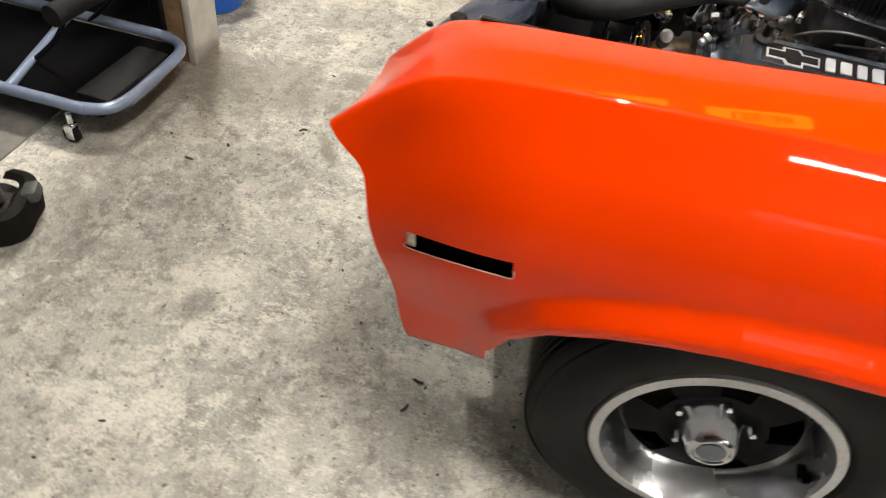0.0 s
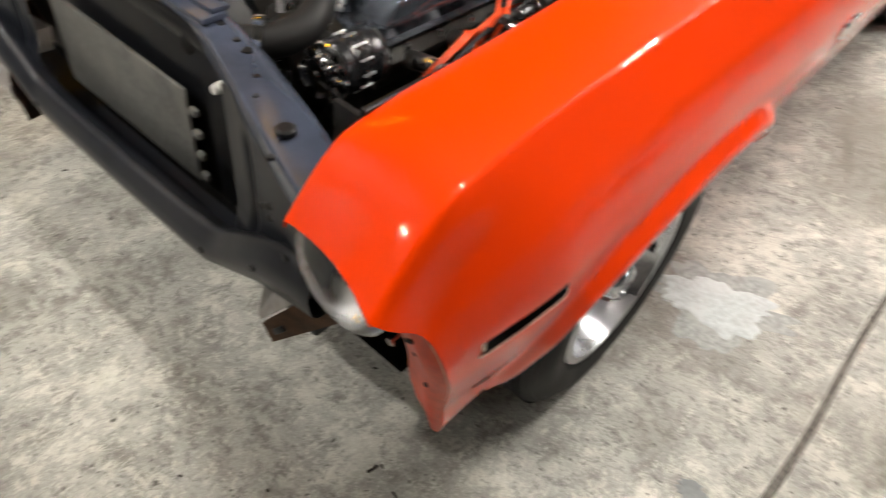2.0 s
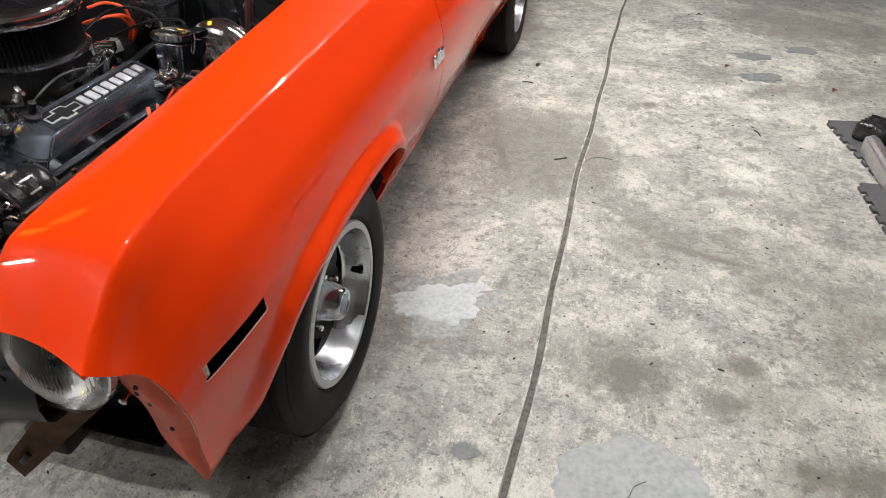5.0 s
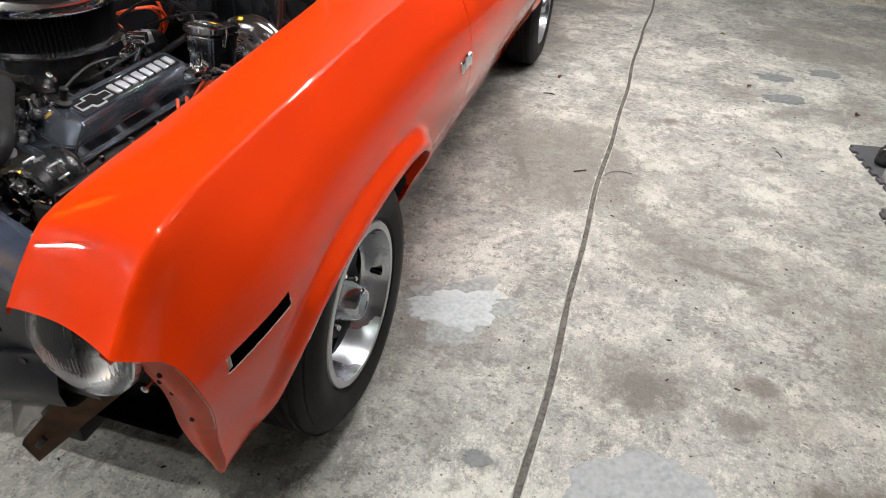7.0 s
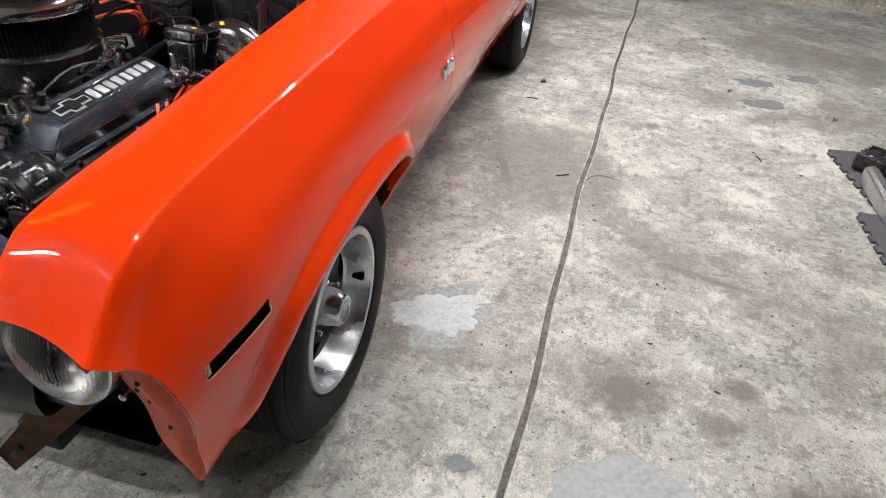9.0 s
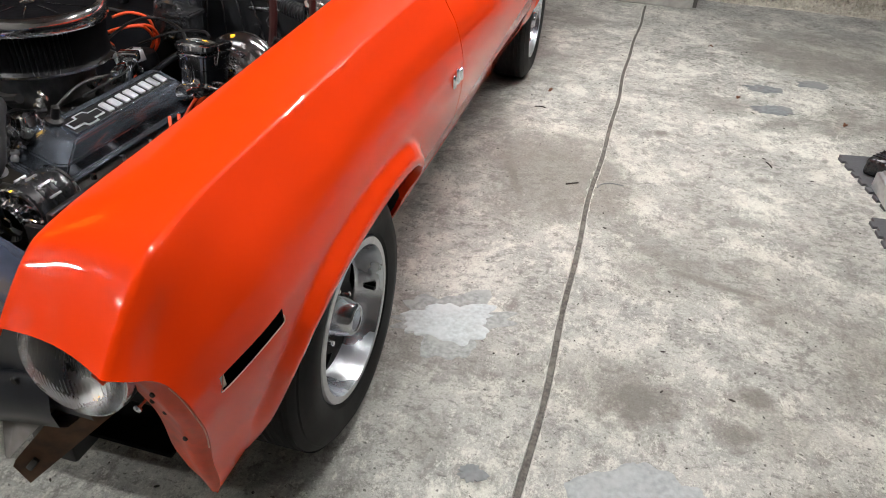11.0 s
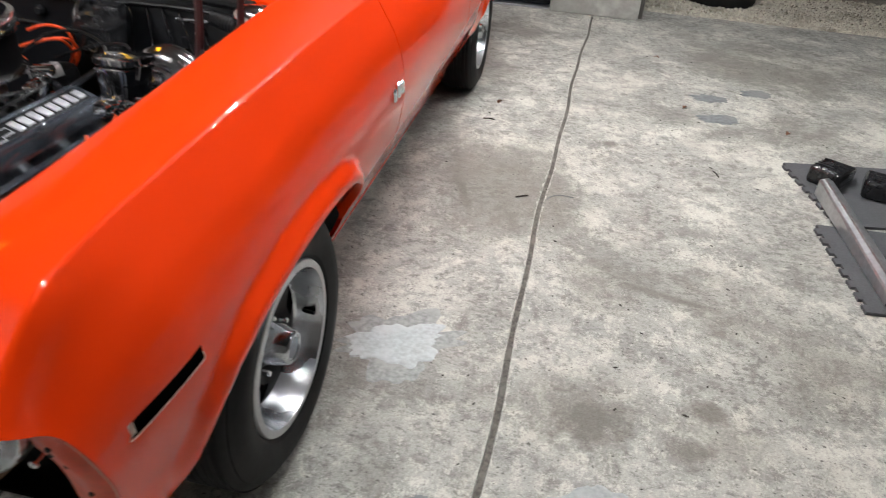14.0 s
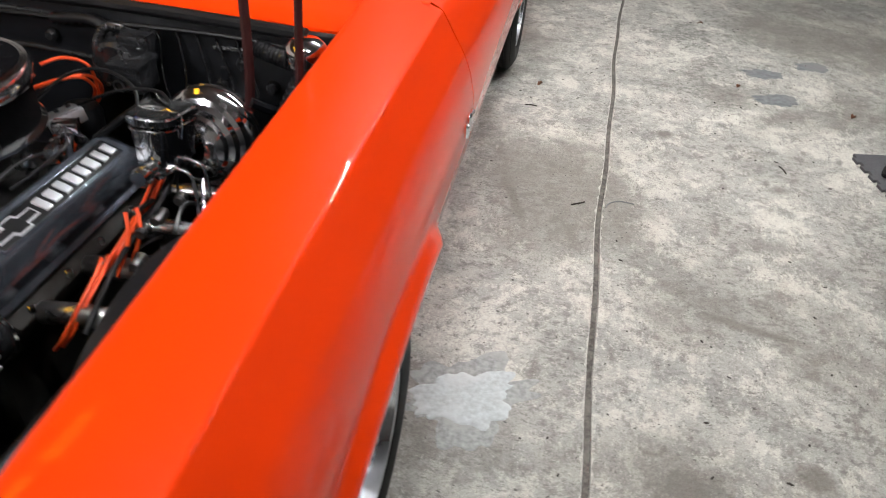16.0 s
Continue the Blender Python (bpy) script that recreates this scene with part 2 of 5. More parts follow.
M["signink"] = material("dark sign print", (0.10, 0.02, 0.02), 0.6, 0, 0.1, 20)
M["block"] = material("concrete footing", (0.36, 0.355, 0.335), 0.85, 0, 0.2, 18, 0.4, dirt=(0.26, 0.255, 0.235))
M["gravel"] = material("pale gravel", (0.55, 0.52, 0.44), 0.85, 0, 0.3, 20, 0.4, dirt=(0.27, 0.24, 0.19))
M["soil"] = material("gravel bed", (0.36, 0.33, 0.27), 0.9, 0, 0.35, 30, 0.5)
M["blue"] = material("blue plastic", (0.008, 0.09, 0.42), 0.35, 0, 0.1, 30)
M["bluetube"] = material("light blue powder-coated tube", (0.20, 0.25, 0.36), 0.35, 0.3, 0.1, 30)
M["vinyl"] = material("black padded vinyl", (0.0025, 0.0025, 0.003), 0.8, 0, 0.3, 60, 0.25, spec=0.03)
M["pad"] = material("worn dark grey vinyl", (0.009, 0.009, 0.010), 0.6, 0, 0.3, 60, 0.15, spec=0.14)
M["silver"] = material("brushed silver steel", (0.55, 0.56, 0.58), 0.33, 0.9, 0.12, 40, 0.05)
M["leaf"] = material("dead leaf", (0.20, 0.095, 0.055), 0.8, 0, 0.35, 60, 0.3)
M["dirt"] = material("dark debris", (0.04, 0.034, 0.028), 0.9, 0, 0.4, 60, 0.3)
M["white"] = material("white enamel", (0.75, 0.75, 0.73), 0.4, 0, 0.05, 20)
M["rubber_mat"] = material("grey worn rubber", (0.15, 0.145, 0.135), 0.8, 0, 0.2, 30, 0.2)
M["lid"] = material("black brushed lid", (0.004, 0.004, 0.005), 0.85, 0.0, 0.3, 90, 0.3, spec=0.02)
M["glass"] = material("dark window glass", (0.02, 0.025, 0.025), 0.04, 0, 0.05, 20, coat=0.5)
M["maroon"] = material("dark maroon steel", (0.030, 0.006, 0.006), 0.35, 0.2, 0.2, 30)
M["redbrown"] = material("dark red painted steel", (0.10, 0.012, 0.008), 0.35, 0.2, 0.2, 30)
M["letters"] = material("raised polished badge metal", (0.62, 0.63, 0.67), 0.36, 0.6, 0.08, 40)


# ---- mesh helpers ----
def finish(name, bm, mat, parent=None, sharp=35, recalc=True):
    if recalc:
        bmesh.ops.recalc_face_normals(bm, faces=bm.faces)
    me = bpy.data.meshes.new(name)
    bm.to_mesh(me)
    bm.free()
    me.materials.append(mat)
    me.polygons.foreach_set("use_smooth", [True] * len(me.polygons))
    me.set_sharp_from_angle(angle=radians(sharp))
    ob = new(name, me)
    if parent:
        ob.parent = parent
    return ob


def part(name, bm, mat, parent, label="", sharp=35, recalc=True):
    ob = finish(name, bm, mat, parent, sharp, recalc)
    if label:
        ob["label"] = label
    return ob


def thing(name, label, category, at=(0, 0, 0), group="", kind="", turn=0):
    e = new(name)
    e.empty_display_size = 0.1
    e.matrix_basis = pose(*at, 0, 0, turn)
    return tagged(e, label, category, group, kind)


def box(bm, size, at, bevel=0.0, rot=None, seg=2):
    r = bmesh.ops.create_cube(bm, size=1)
    v = r["verts"]
    bmesh.ops.scale(bm, vec=size, verts=v)
    if bevel:
        e = list({e for x in v for e in x.link_edges})
        g = bmesh.ops.bevel(bm, geom=e, offset=min(bevel, 0.45 * min(size)), segments=seg, affect="EDGES", profile=0.5)
        v = list({x for f in g["faces"] for x in f.verts} | {x for x in v if x.is_valid})
    if rot:
        bmesh.ops.rotate(bm, cent=(0, 0, 0), matrix=Euler([radians(a) for a in rot]).to_matrix(), verts=v)
    bmesh.ops.translate(bm, vec=at, verts=v)
    return bm


def lathe(bm, prof, at=(0, 0, 0), axis="X", n=48, caps=True):
    """Turn (radius, along) points round an axis."""
    rings = []
    for r, a in prof:
        ring = []
        for k in range(n):
            t = 2 * math.pi * k / n
            c, s = r * math.cos(t), r * math.sin(t)
            p = {"X": (a, c, s), "Y": (c, a, s), "Z": (c, s, a)}[axis]
            ring.append(bm.verts.new((p[0] + at[0], p[1] + at[1], p[2] + at[2])))
        rings.append(ring)
    for p, q in zip(rings, rings[1:]):
        for k in range(n):
            bm.faces.new((p[k], p[(k + 1) % n], q[(k + 1) % n], q[k]))
    if caps:
        for ring, r in ((rings[0], prof[0][0]), (rings[-1], prof[-1][0])):
            if r > 1e-4:
                bm.faces.new(ring)
    return bm


def smooth_path(pts, per=6):
    out = []
    P = [Vector(p) for p in pts]
    for i in range(len(P) - 1):
        a, b, c, d = P[max(i - 1, 0)], P[i], P[i + 1], P[min(i + 2, len(P) - 1)]
        for k in range(per):
            t = k / per
            out.append(0.5 * ((2 * b) + (c - a) * t + (2 * a - 5 * b + 4 * c - d) * t * t + (3 * b - a - 3 * c + d) * t ** 3))
    out.append(P[-1])
    return out


def hose(bm, pts, r, n=10, per=6, ribs=0.0):
    path = smooth_path(pts, per) if per > 1 else [Vector(p) for p in pts]
    rings, side = [], None
    for i, p in enumerate(path):
        d = (path[min(i + 1, len(path) - 1)] - path[max(i - 1, 0)]).normalized()
        if side is None:
            side = d.orthogonal().normalized()
        side = (side - d * side.dot(d)).normalized()
        up = d.cross(side)
        rr = r * (1 + (ribs if i % 2 else 0))
        rings.append([bm.verts.new(p + rr * (math.cos(2 * math.pi * k / n) * side + math.sin(2 * math.pi * k / n) * up)) for k in range(n)])
    for a, b in zip(rings, rings[1:]):
        for k in range(n):
            bm.faces.new((a[k], a[(k + 1) % n], b[(k + 1) % n], b[k]))
    bm.faces.new(rings[0])
    bm.faces.new(rings[-1])
    return bm


def prism(bm, outline, z0, z1):
    """Extrude a flat (x, y) outline between two heights."""
    a = [bm.verts.new((x, y, z0)) for x, y in outline]
    b = [bm.verts.new((x, y, z1)) for x, y in outline]
    n = len(a)
    bm.faces.new(a[::-1])
    bm.faces.new(b)
    for k in range(n):
        bm.faces.new((a[k], a[(k + 1) % n], b[(k + 1) % n], b[k]))
    return bm


def sheet(bm, rows):
    vs = [[bm.verts.new(p) for p in row] for row in rows]
    for a, b in zip(vs, vs[1:]):
        for k in range(len(a) - 1):
            bm.faces.new((a[k], a[k + 1], b[k + 1], b[k]))
    return vs


def lerp_table(x, table):
    """Smooth monotone curve through (x, y) knots."""
    n = len(table)
    if x <= table[0][0]:
        return table[0][1]
    if x >= table[-1][0]:
        return table[-1][1]
    i = next(k for k in range(n - 1) if x <= table[k + 1][0])
    slope = [(table[k + 1][1] - table[k][1]) / (table[k + 1][0] - table[k][0]) for k in range(n - 1)]

    def tangent(k):
        if k in (0, n - 1):
            return slope[0 if k == 0 else -1]
        a, b = slope[k - 1], slope[k]
        return 0.0 if a * b <= 0 else 2 * a * b / (a + b)

    h = table[i + 1][0] - table[i][0]
    t = (x - table[i][0]) / h
    y0, y1, m0, m1 = table[i][1], table[i + 1][1], tangent(i) * h, tangent(i + 1) * h
    return y0 * (1 + 2 * t) * (1 - t) ** 2 + m0 * t * (1 - t) ** 2 + y1 * t * t * (3 - 2 * t) + m1 * t * t * (t - 1)


def smoothstep(x, a, b):
    t = min(1.0, max(0.0, (x - a) / (b - a)))
    return t * t * (3 - 2 * t)


B = bmesh.new

# ---- the garage ----
X0, X1, Y0, Y1, H = -3.2, 4.9, -3.0, 5.0, 2.75


def joint_x(y):
    return 1.318 + 0.012 * y + 0.0035 * y * y + 0.006 * math.sin(3.1 * y + 0.5) + 0.004 * math.sin(7.7 * y)


def build_floor():
    bm = B()
    ys = np.linspace(Y0, 5.3, 140)
    w = 0.0112
    rows = []
    for y in ys:
        c = joint_x(y)
        j = 0.003 * noise.noise((0, y * 9, 0))
        rows.append([(X0, y, 0), (c - w + j, y, 0), (c - w * 0.6 + j, y, -0.012), (c + w * 0.6 - j, y, -0.012), (c + w - j, y, 0), (X1, y, 0)])
    sheet(bm, rows)
    ob = finish("floor", bm, M["floor"], sharp=60)
    tagged(ob, "stained pale grey concrete garage floor with a saw-cut joint", "floor", kind="structure")
    bm = B()
    sheet(bm, [[(joint_x(y) - w * 0.95, y, -0.007 + 0.002 * noise.noise((5, y * 14, 0))), (joint_x(y) + w * 0.95, y, -0.007 + 0.002 * noise.noise((9, y * 14, 0)))] for y in np.linspace(Y0, 4.9, 300)])
    for side in (-1, 1):
        edge = B()
        rows = []
        for y in np.linspace(Y0, 4.9, 700):
            c = joint_x(y) + side * w * 0.98
            d = 0.014 * max(0.0, noise.noise((side * 3.0, y * 23, 1)) + 0.5 * noise.noise((side * 7.0, y * 61, 4)) + 0.08)
            rows.append([(c - side * 0.001, y, -0.002), (c, y, 0.0016), (c + side * (0.0008 + d), y, 0.0012), (c + side * (0.001 + d), y, -0.001)])
        sheet(edge, rows)
        part("joint_edge", edge, M["crumbs"], ob, "pale crumbled joint edge")
    part("joint_filler", bm, M["joint"], ob, "dark dirt-filled control joint")


build_floor()


def blob_outline(cx, cy, rx, ry, turn, rough, seed, n=56):
    out = []
    for k in range(n):
        t = 2 * math.pi * k / n
        r = 1 + rough * (noise.noise((math.cos(t) * 1.6 + seed, math.sin(t) * 1.6, seed)) + 0.6 * noise.noise((math.cos(t) * 4 + seed, math.sin(t) * 4, seed)))
        x, y = rx * r * math.cos(t), ry * r * math.sin(t)
        a = radians(turn)
        out.append((cx + x * math.cos(a) - y * math.sin(a), cy + x * math.sin(a) + y * math.cos(a)))
    return out


def floor_patch(cx, cy, rx, ry, turn, seed, mat, label, h=0.003, rough=0.35):
    """A low trowelled hump with a thin ragged rim."""
    outline = blob_outline(cx, cy, rx, ry, turn, rough, seed, 140)
    bm, rings = B(), []
    for k, (f, z) in enumerate(((1.0, -0.001), (0.985, 0.0006), (0.93, 0.6 * h), (0.80, h), (0.45, 1.15 * h), (0.15, h))):
        ring = []
        for n, (x, y) in enumerate(outline):
            j = 0.05 * noise.noise((x * 60, y * 60, seed)) * (k < 3)
            ring.append(bm.verts.new((cx + (x - cx) * (f + j), cy + (y - cy) * (f + j), z + 0.0008 * noise.noise((x * 40, y * 40, k)) * (k > 1))))
        rings.append(ring)
    for a, b in zip(rings, rings[1:]):
        for n in range(len(a)):
            bm.faces.new((a[n], a[(n + 1) % len(a)], b[(n + 1) % len(a)], b[n]))
    bm.faces.new(rings[-1])
    return tagged(finish("floor_patch", bm, mat), label, "floor patch", kind="structure")


floor_patch(0.985, 0.455, 0.158, 0.095, 24, 3.0, M["patch"], "pale cement patch trowelled onto the concrete floor", 0.004, 0.42)
floor_patch(0.985, 0.445, 0.182, 0.122, 20, 5.0, M["patch_rim"], "thin grey feathered rim of a floor repair", 0.0012, 0.7)
round_patch = floor_patch(1.605, -0.115, 0.19, 0.17, 30, 8.0, M["patch_round"], "round pale cement patch on the concrete floor", 0.004, 0.22)
part("patch_crack", hose(B(), [(1.565, -0.165, 0.0042), (1.580, -0.140, 0.0046), (1.600, -0.128, 0.0048), (1.612, -0.095, 0.0047), (1.640, -0.072, 0.0044)], 0.0012, 6, 4), M["joint"], round_patch, "thin dark crack in the patch")
floor_patch(1.192, -0.098, 0.034, 0.028, 0, 17.0, M["patch_grey"], "small crumbled grey pit filling beside the joint", 0.002, 0.4)
floor_patch(2.235, 2.82, 0.115, 0.075, 12, 11.0, M["patch_grey"], "small grey cement patch on the concrete floor")
floor_patch(2.52, 3.36, 0.10, 0.065, 15, 21.0, M["patch_grey"], "small grey cement patch on the concrete floor", 0.0015, 0.5)
floor_patch(2.21, 3.16, 0.11, 0.07, 10, 14.0, M["patch_grey"], "small grey cement patch on the concrete floor")


def slab(name, lo, hi, mat, label, kind="structure", category="wall", bevel=0.0):
    bm = box(B(), [b - a for a, b in zip(lo, hi)], [(a + b) / 2 for a, b in zip(lo, hi)], bevel)
    return tagged(finish(name, bm, mat), label, category, kind=kind)


T = 0.15
slab("wall_west", (X0 - T, Y0 - T, -0.02), (X0, Y1 + T, H), M["plaster"], "plain painted garage side wall")
slab("wall_east", (X1, Y0 - T, -0.02), (X1 + T, Y1 + T, H), M["wall"], "plain painted garage side wall")
slab("wall_front", (X0, Y0 - T, -0.02), (X1, Y0, H), M["wall"], "plain painted wall behind the creeper")
slab("ceiling", (X0 - T, Y0 - T, H), (X1 + T, Y1 + T, H + T), M["ceiling"], "plain dull garage ceiling", category="ceiling")
# rear wall: a door bay, a footing between two openings, a lintel over the open gateway
slab("wall_rear_pier", (1.12, 4.98, 0.36), (1.80, 5.14, H), M["wall"], "boarded pier between two garage openings")
slab("wall_rear_lintel", (1.80, 4.98, 2.2), (X1, 5.14, H), M["wall"], "lintel over the open garage gateway")
slab("wall_rear_west", (X0, 4.98, 2.1), (1.12, 5.14, H), M["wall"], "wall over the closed garage door")


def footing():
    bm = box(B(), (0.73, 0.24, 0.36), (1.46, 5.03, 0.18), 0.012)
    bmesh.ops.subdivide_edges(bm, edges=[e for e in bm.edges if e.calc_length() > 0.2], cuts=8, use_grid_fill=True)
    for v in bm.verts:
        v.co += 0.004 * Vector((noise.noise(v.co * 9), noise.noise(v.co * 9 + Vector((7, 0, 0))), 0))
    tagged(finish("footing", bm, M["block"]), "rough concrete footing block between the garage openings", "footing", kind="structure")
    bm = box(B(), (0.035, 0.15, 2.1), (1.845, 5.06, 1.05), 0.004)
    tagged(finish("gate_jamb", bm, M["wall"]), "weathered timber jamb beside the open gateway", "jamb", kind="structure")


footing()


def rear_door():
    d = tagged(finish("door_1", box(B(), (4.2, 0.05, 2.05), (-0.98, 5.06, 1.06), 0.004), M["redbrown"]), "dark reddish-brown garage door, closed", "door", kind="structure")
    part("bottom_rail", box(B(), (4.2, 0.03, 0.09), (-0.98, 5.02, 0.075), 0.004), M["blackmetal"], d, "dark metal bottom rail")
    part("threshold", box(B(), (4.2, 0.10, 0.016), (-0.98, 5.0, 0.008), 0.004), M["silver"], d, "worn metal threshold strip")


rear_door()


def pebbles(name, bits, mat):
    """Many small lumps in one mesh, each a turned and squashed icosahedron."""
    base = B()
    bmesh.ops.create_icosphere(base, subdivisions=1, radius=1)
    bv = np.array([v.co[:] for v in base.verts])
    bf = np.array([[v.index for v in f.verts] for f in base.faces])
    base.free()
    vs = np.concatenate([(bv * np.array(size)) @ np.array(turn.to_matrix()).T + np.array(at) for at, turn, size in bits])
    fs = np.concatenate([bf + k * len(bv) for k in range(len(bits))])
    me = bpy.data.meshes.new(name)
    me.from_pydata(vs.tolist(), [], fs.tolist())
    me.materials.append(mat)
    return new(name, me)


def outside():
    bm = B()
    sheet(bm, [[(x, y, -0.06 + 0.03 * noise.noise((x * 0.9, y * 0.9, 2))) for x in np.linspace(-8, 30, 60)] for y in np.linspace(5.3, 40, 60)])
    tagged(finish("ground", bm, M["soil"]), "gravel yard outside the garage in the dark", "ground", kind="structure")
    rng = random.Random(4)
    bits = []
    for _ in range(9500):
        s = rng.uniform(0.008, 0.018)
        turn = Euler((rng.random() * 6, rng.random() * 6, rng.random() * 6))
        bits.append(((rng.uniform(1.85, 5.2), 5.3 + 1.5 * rng.random() ** 1.4, -0.03 + rng.uniform(0, 0.03)), turn, (s, s * rng.uniform(0.6, 1), s * rng.uniform(0.45, 0.8))))
    tagged(pebbles("gravel", bits, M["gravel"]), "loose pale gravel outside the open gateway", "gravel", kind="stuff")


outside()


def loose_tyre():
    e = thing("loose_tyre", "worn black tyre lying on the gravel outside", "tyre", (2.62, 6.12, -0.02))
    part("carcass", lathe(B(), [(0.19, 0.02), (0.24, 0.0), (0.31, 0.01), (0.325, 0.05), (0.325, 0.14), (0.31, 0.18), (0.24, 0.19), (0.19, 0.17), (0.20, 0.10), (0.19, 0.02)], axis="Z", n=56, caps=False), M["rubber"], e)


loose_tyre()


# ---- ceiling tubes ----
def tube_light(at, along, length, power=1.0, label="lit fluorescent tube fitting on the ceiling, out of view"):
    e = thing("tube_light", label, "ceiling light", at, "ceiling tube lights", turn=0 if along == "Y" else 90)
    part("housing", box(B(), (0.09, length, 0.05), (0, 0, 0.035), 0.008), M["white"], e, "white enamel housing")
    lit = material("lit tube", (1.0, 0.985, 0.97), 0.5, 0, 0.0, 20, emit=TUBE_POWER * power)
    part("tube", lathe(B(), [(0.004, -length / 2 + 0.02), (0.014, -length / 2 + 0.02), (0.014, length / 2 - 0.02), (0.004, length / 2 - 0.02)], (0, 0, -0.008), "Y", 12), lit, e, "glowing white tube")
    for s in (-1, 1):
        part("end_cap", box(B(), (0.05, 0.025, 0.04), (0, s * (length / 2 - 0.012), 0), 0.004), M["white"], e)
    return e


# the tube at (0.85, -0.30) is an added fill lamp over the nose
for x, y, along, l, power in ((1.22, 2.15, "X", 1.2, 2.1), (3.9, 1.45, "Y", 1.2, 0.36), (2.5, 3.6, "Y", 1.2, 0.6), (0.85, -0.30, "X", 1.2, 0.88), (-0.98, -1.88, "X", 0.36, 4.2), (-1.10, -2.34, "X", 0.40, 2.8)):
    tube_light((x, y, H - 0.06), along, l, power)


def lit_sign(at, turn, long, tall, bars, face, label):
    """A lit sign that shows as a reflection in the paint."""
    e = thing("lit_sign", label, "sign", at, turn=turn)
    part("face", box(B(), (0.04, long, tall), (0, 0, 0), 0.006), face, e, "glowing face")
    for k in range(bars):
        if k != bars // 2 + 1:
            part("print_bar", box(B(), (0.006, 0.05 * long, 0.31 * tall), (-0.023, (-0.42 + 0.84 * k / bars) * long, 0), 0.002), M["signink"], e)
    part("print_badge", box(B(), (0.006, 0.11 * long, 0.40 * tall), (-0.023, 0.41 * long, 0), 0.002), M["signink"], e)
    for y in (-0.4 * long, 0.4 * long):
        part("hanger", hose(B(), [(0, y, tall / 2), (0, y, H - at[2])], 0.006, 8, 1), M["blackmetal"], e)


lit_sign((3.62, 1.10, 2.16), 0, 0.92, 0.17, 9, M["signface"], "white lit sign board with dark printed bars hung from the ceiling")


def light_box(at, panes, bars):
    """A flat yellow light box under the ceiling, seen only in the paint."""
    e = thing("light_box", "shallow yellow light box fixed under the ceiling", "light box", at, "yellow light boxes")
    lo, hi = panes[0][0], panes[-1][1]
    part("tray", box(B(), (0.31, hi - lo + 0.04, 0.05), (0, (lo + hi) / 2, 0.034), 0.008), M["wood"], e, "timber tray")
    for a, b in panes:
        part("pane", box(B(), (0.27, b - a, 0.012), (0, (a + b) / 2, 0), 0.004), M["yellowface"], e, "glowing yellow pane")
    for k in range(bars):
        part("print_bar", box(B(), (0.15 - 0.02 * (k % 2), 0.018 + 0.010 * (k % 3), 0.004), (0.01, lo + (hi - lo) * (0.26 + 0.62 * k / bars), -0.008), 0.001), M["signink"], e)
    return e


light_box((-1.29, -0.45, H - 0.062), ((-0.55, -0.25), (-0.20, 0.03), (0.07, 0.42)), 0)
light_box((-1.25, 0.39, H - 0.062), ((-0.23, 0.24),), 6)


# ---- the car: y runs from the front axle to the rear, x to the driver's side ----
car = thing("car", "bright orange two-door muscle car, bonnet and nose trim removed, on concrete", "car")

CREASE = [(-0.712, 0.774), (-0.66, 0.819), (-0.615, 0.855), (-0.585, 0.874), (-0.54, 0.888), (-0.45, 0.902), (-0.30, 0.911), (0.0, 0.925), (0.4, 0.940), (0.9, 0.947), (2.2, 0.940), (3.8, 0.89)]
ARCH = [(-0.412, 0.30), (-0.412, 0.45), (-0.388, 0.53), (-0.335, 0.580), (-0.26, 0.612), (-0.187, 0.630), (-0.1, 0.643), (0.0, 0.650), (0.1, 0.652), (0.2, 0.646), (0.25, 0.637), (0.292, 0.622), (0.327, 0.600), (0.353, 0.571), (0.371, 0.535), (0.381, 0.495), (0.385, 0.45), (0.385, 0.20)]


def arch_gap(y, z, dy=0.0, outline=ARCH):
    """Distance from a point of the side to the lip of the wheel opening."""
    best = 9.0
    for (a, b), (c, d) in zip(outline, outline[1:]):
        a, c = a + dy, c + dy
        l2 = (c - a) ** 2 + (d - b) ** 2
        t = min(1, max(0, ((y - a) * (c - a) + (z - b) * (d - b)) / l2))
        best = min(best, math.hypot(y - a - t * (c - a), z - b - t * (d - b)))
    return best


SIDE = [(0.0, 0.66), (0.19, 0.705), (0.25, 0.738), (0.30, 0.766), (0.36, 0.797), (0.45, 0.843), (0.56, 0.883), (0.64, 0.896), (0.68, 0.896), (0.74, 0.885), (0.80, 0.863), (0.85, 0.8335), (0.875, 0.8190), (0.905, 0.8010), (0.92, 0.7915)]
# how far the front edge of the fender's side falls back below the nose tip
FRONT = [(0.775, -0.712), (0.765, -0.700), (0.750, -0.682), (0.735, -0.662), (0.720, -0.648), (0.700, -0.640), (0.65, -0.627), (0.54, -0.593), (0.45, -0.575), (0.36, -0.557)]


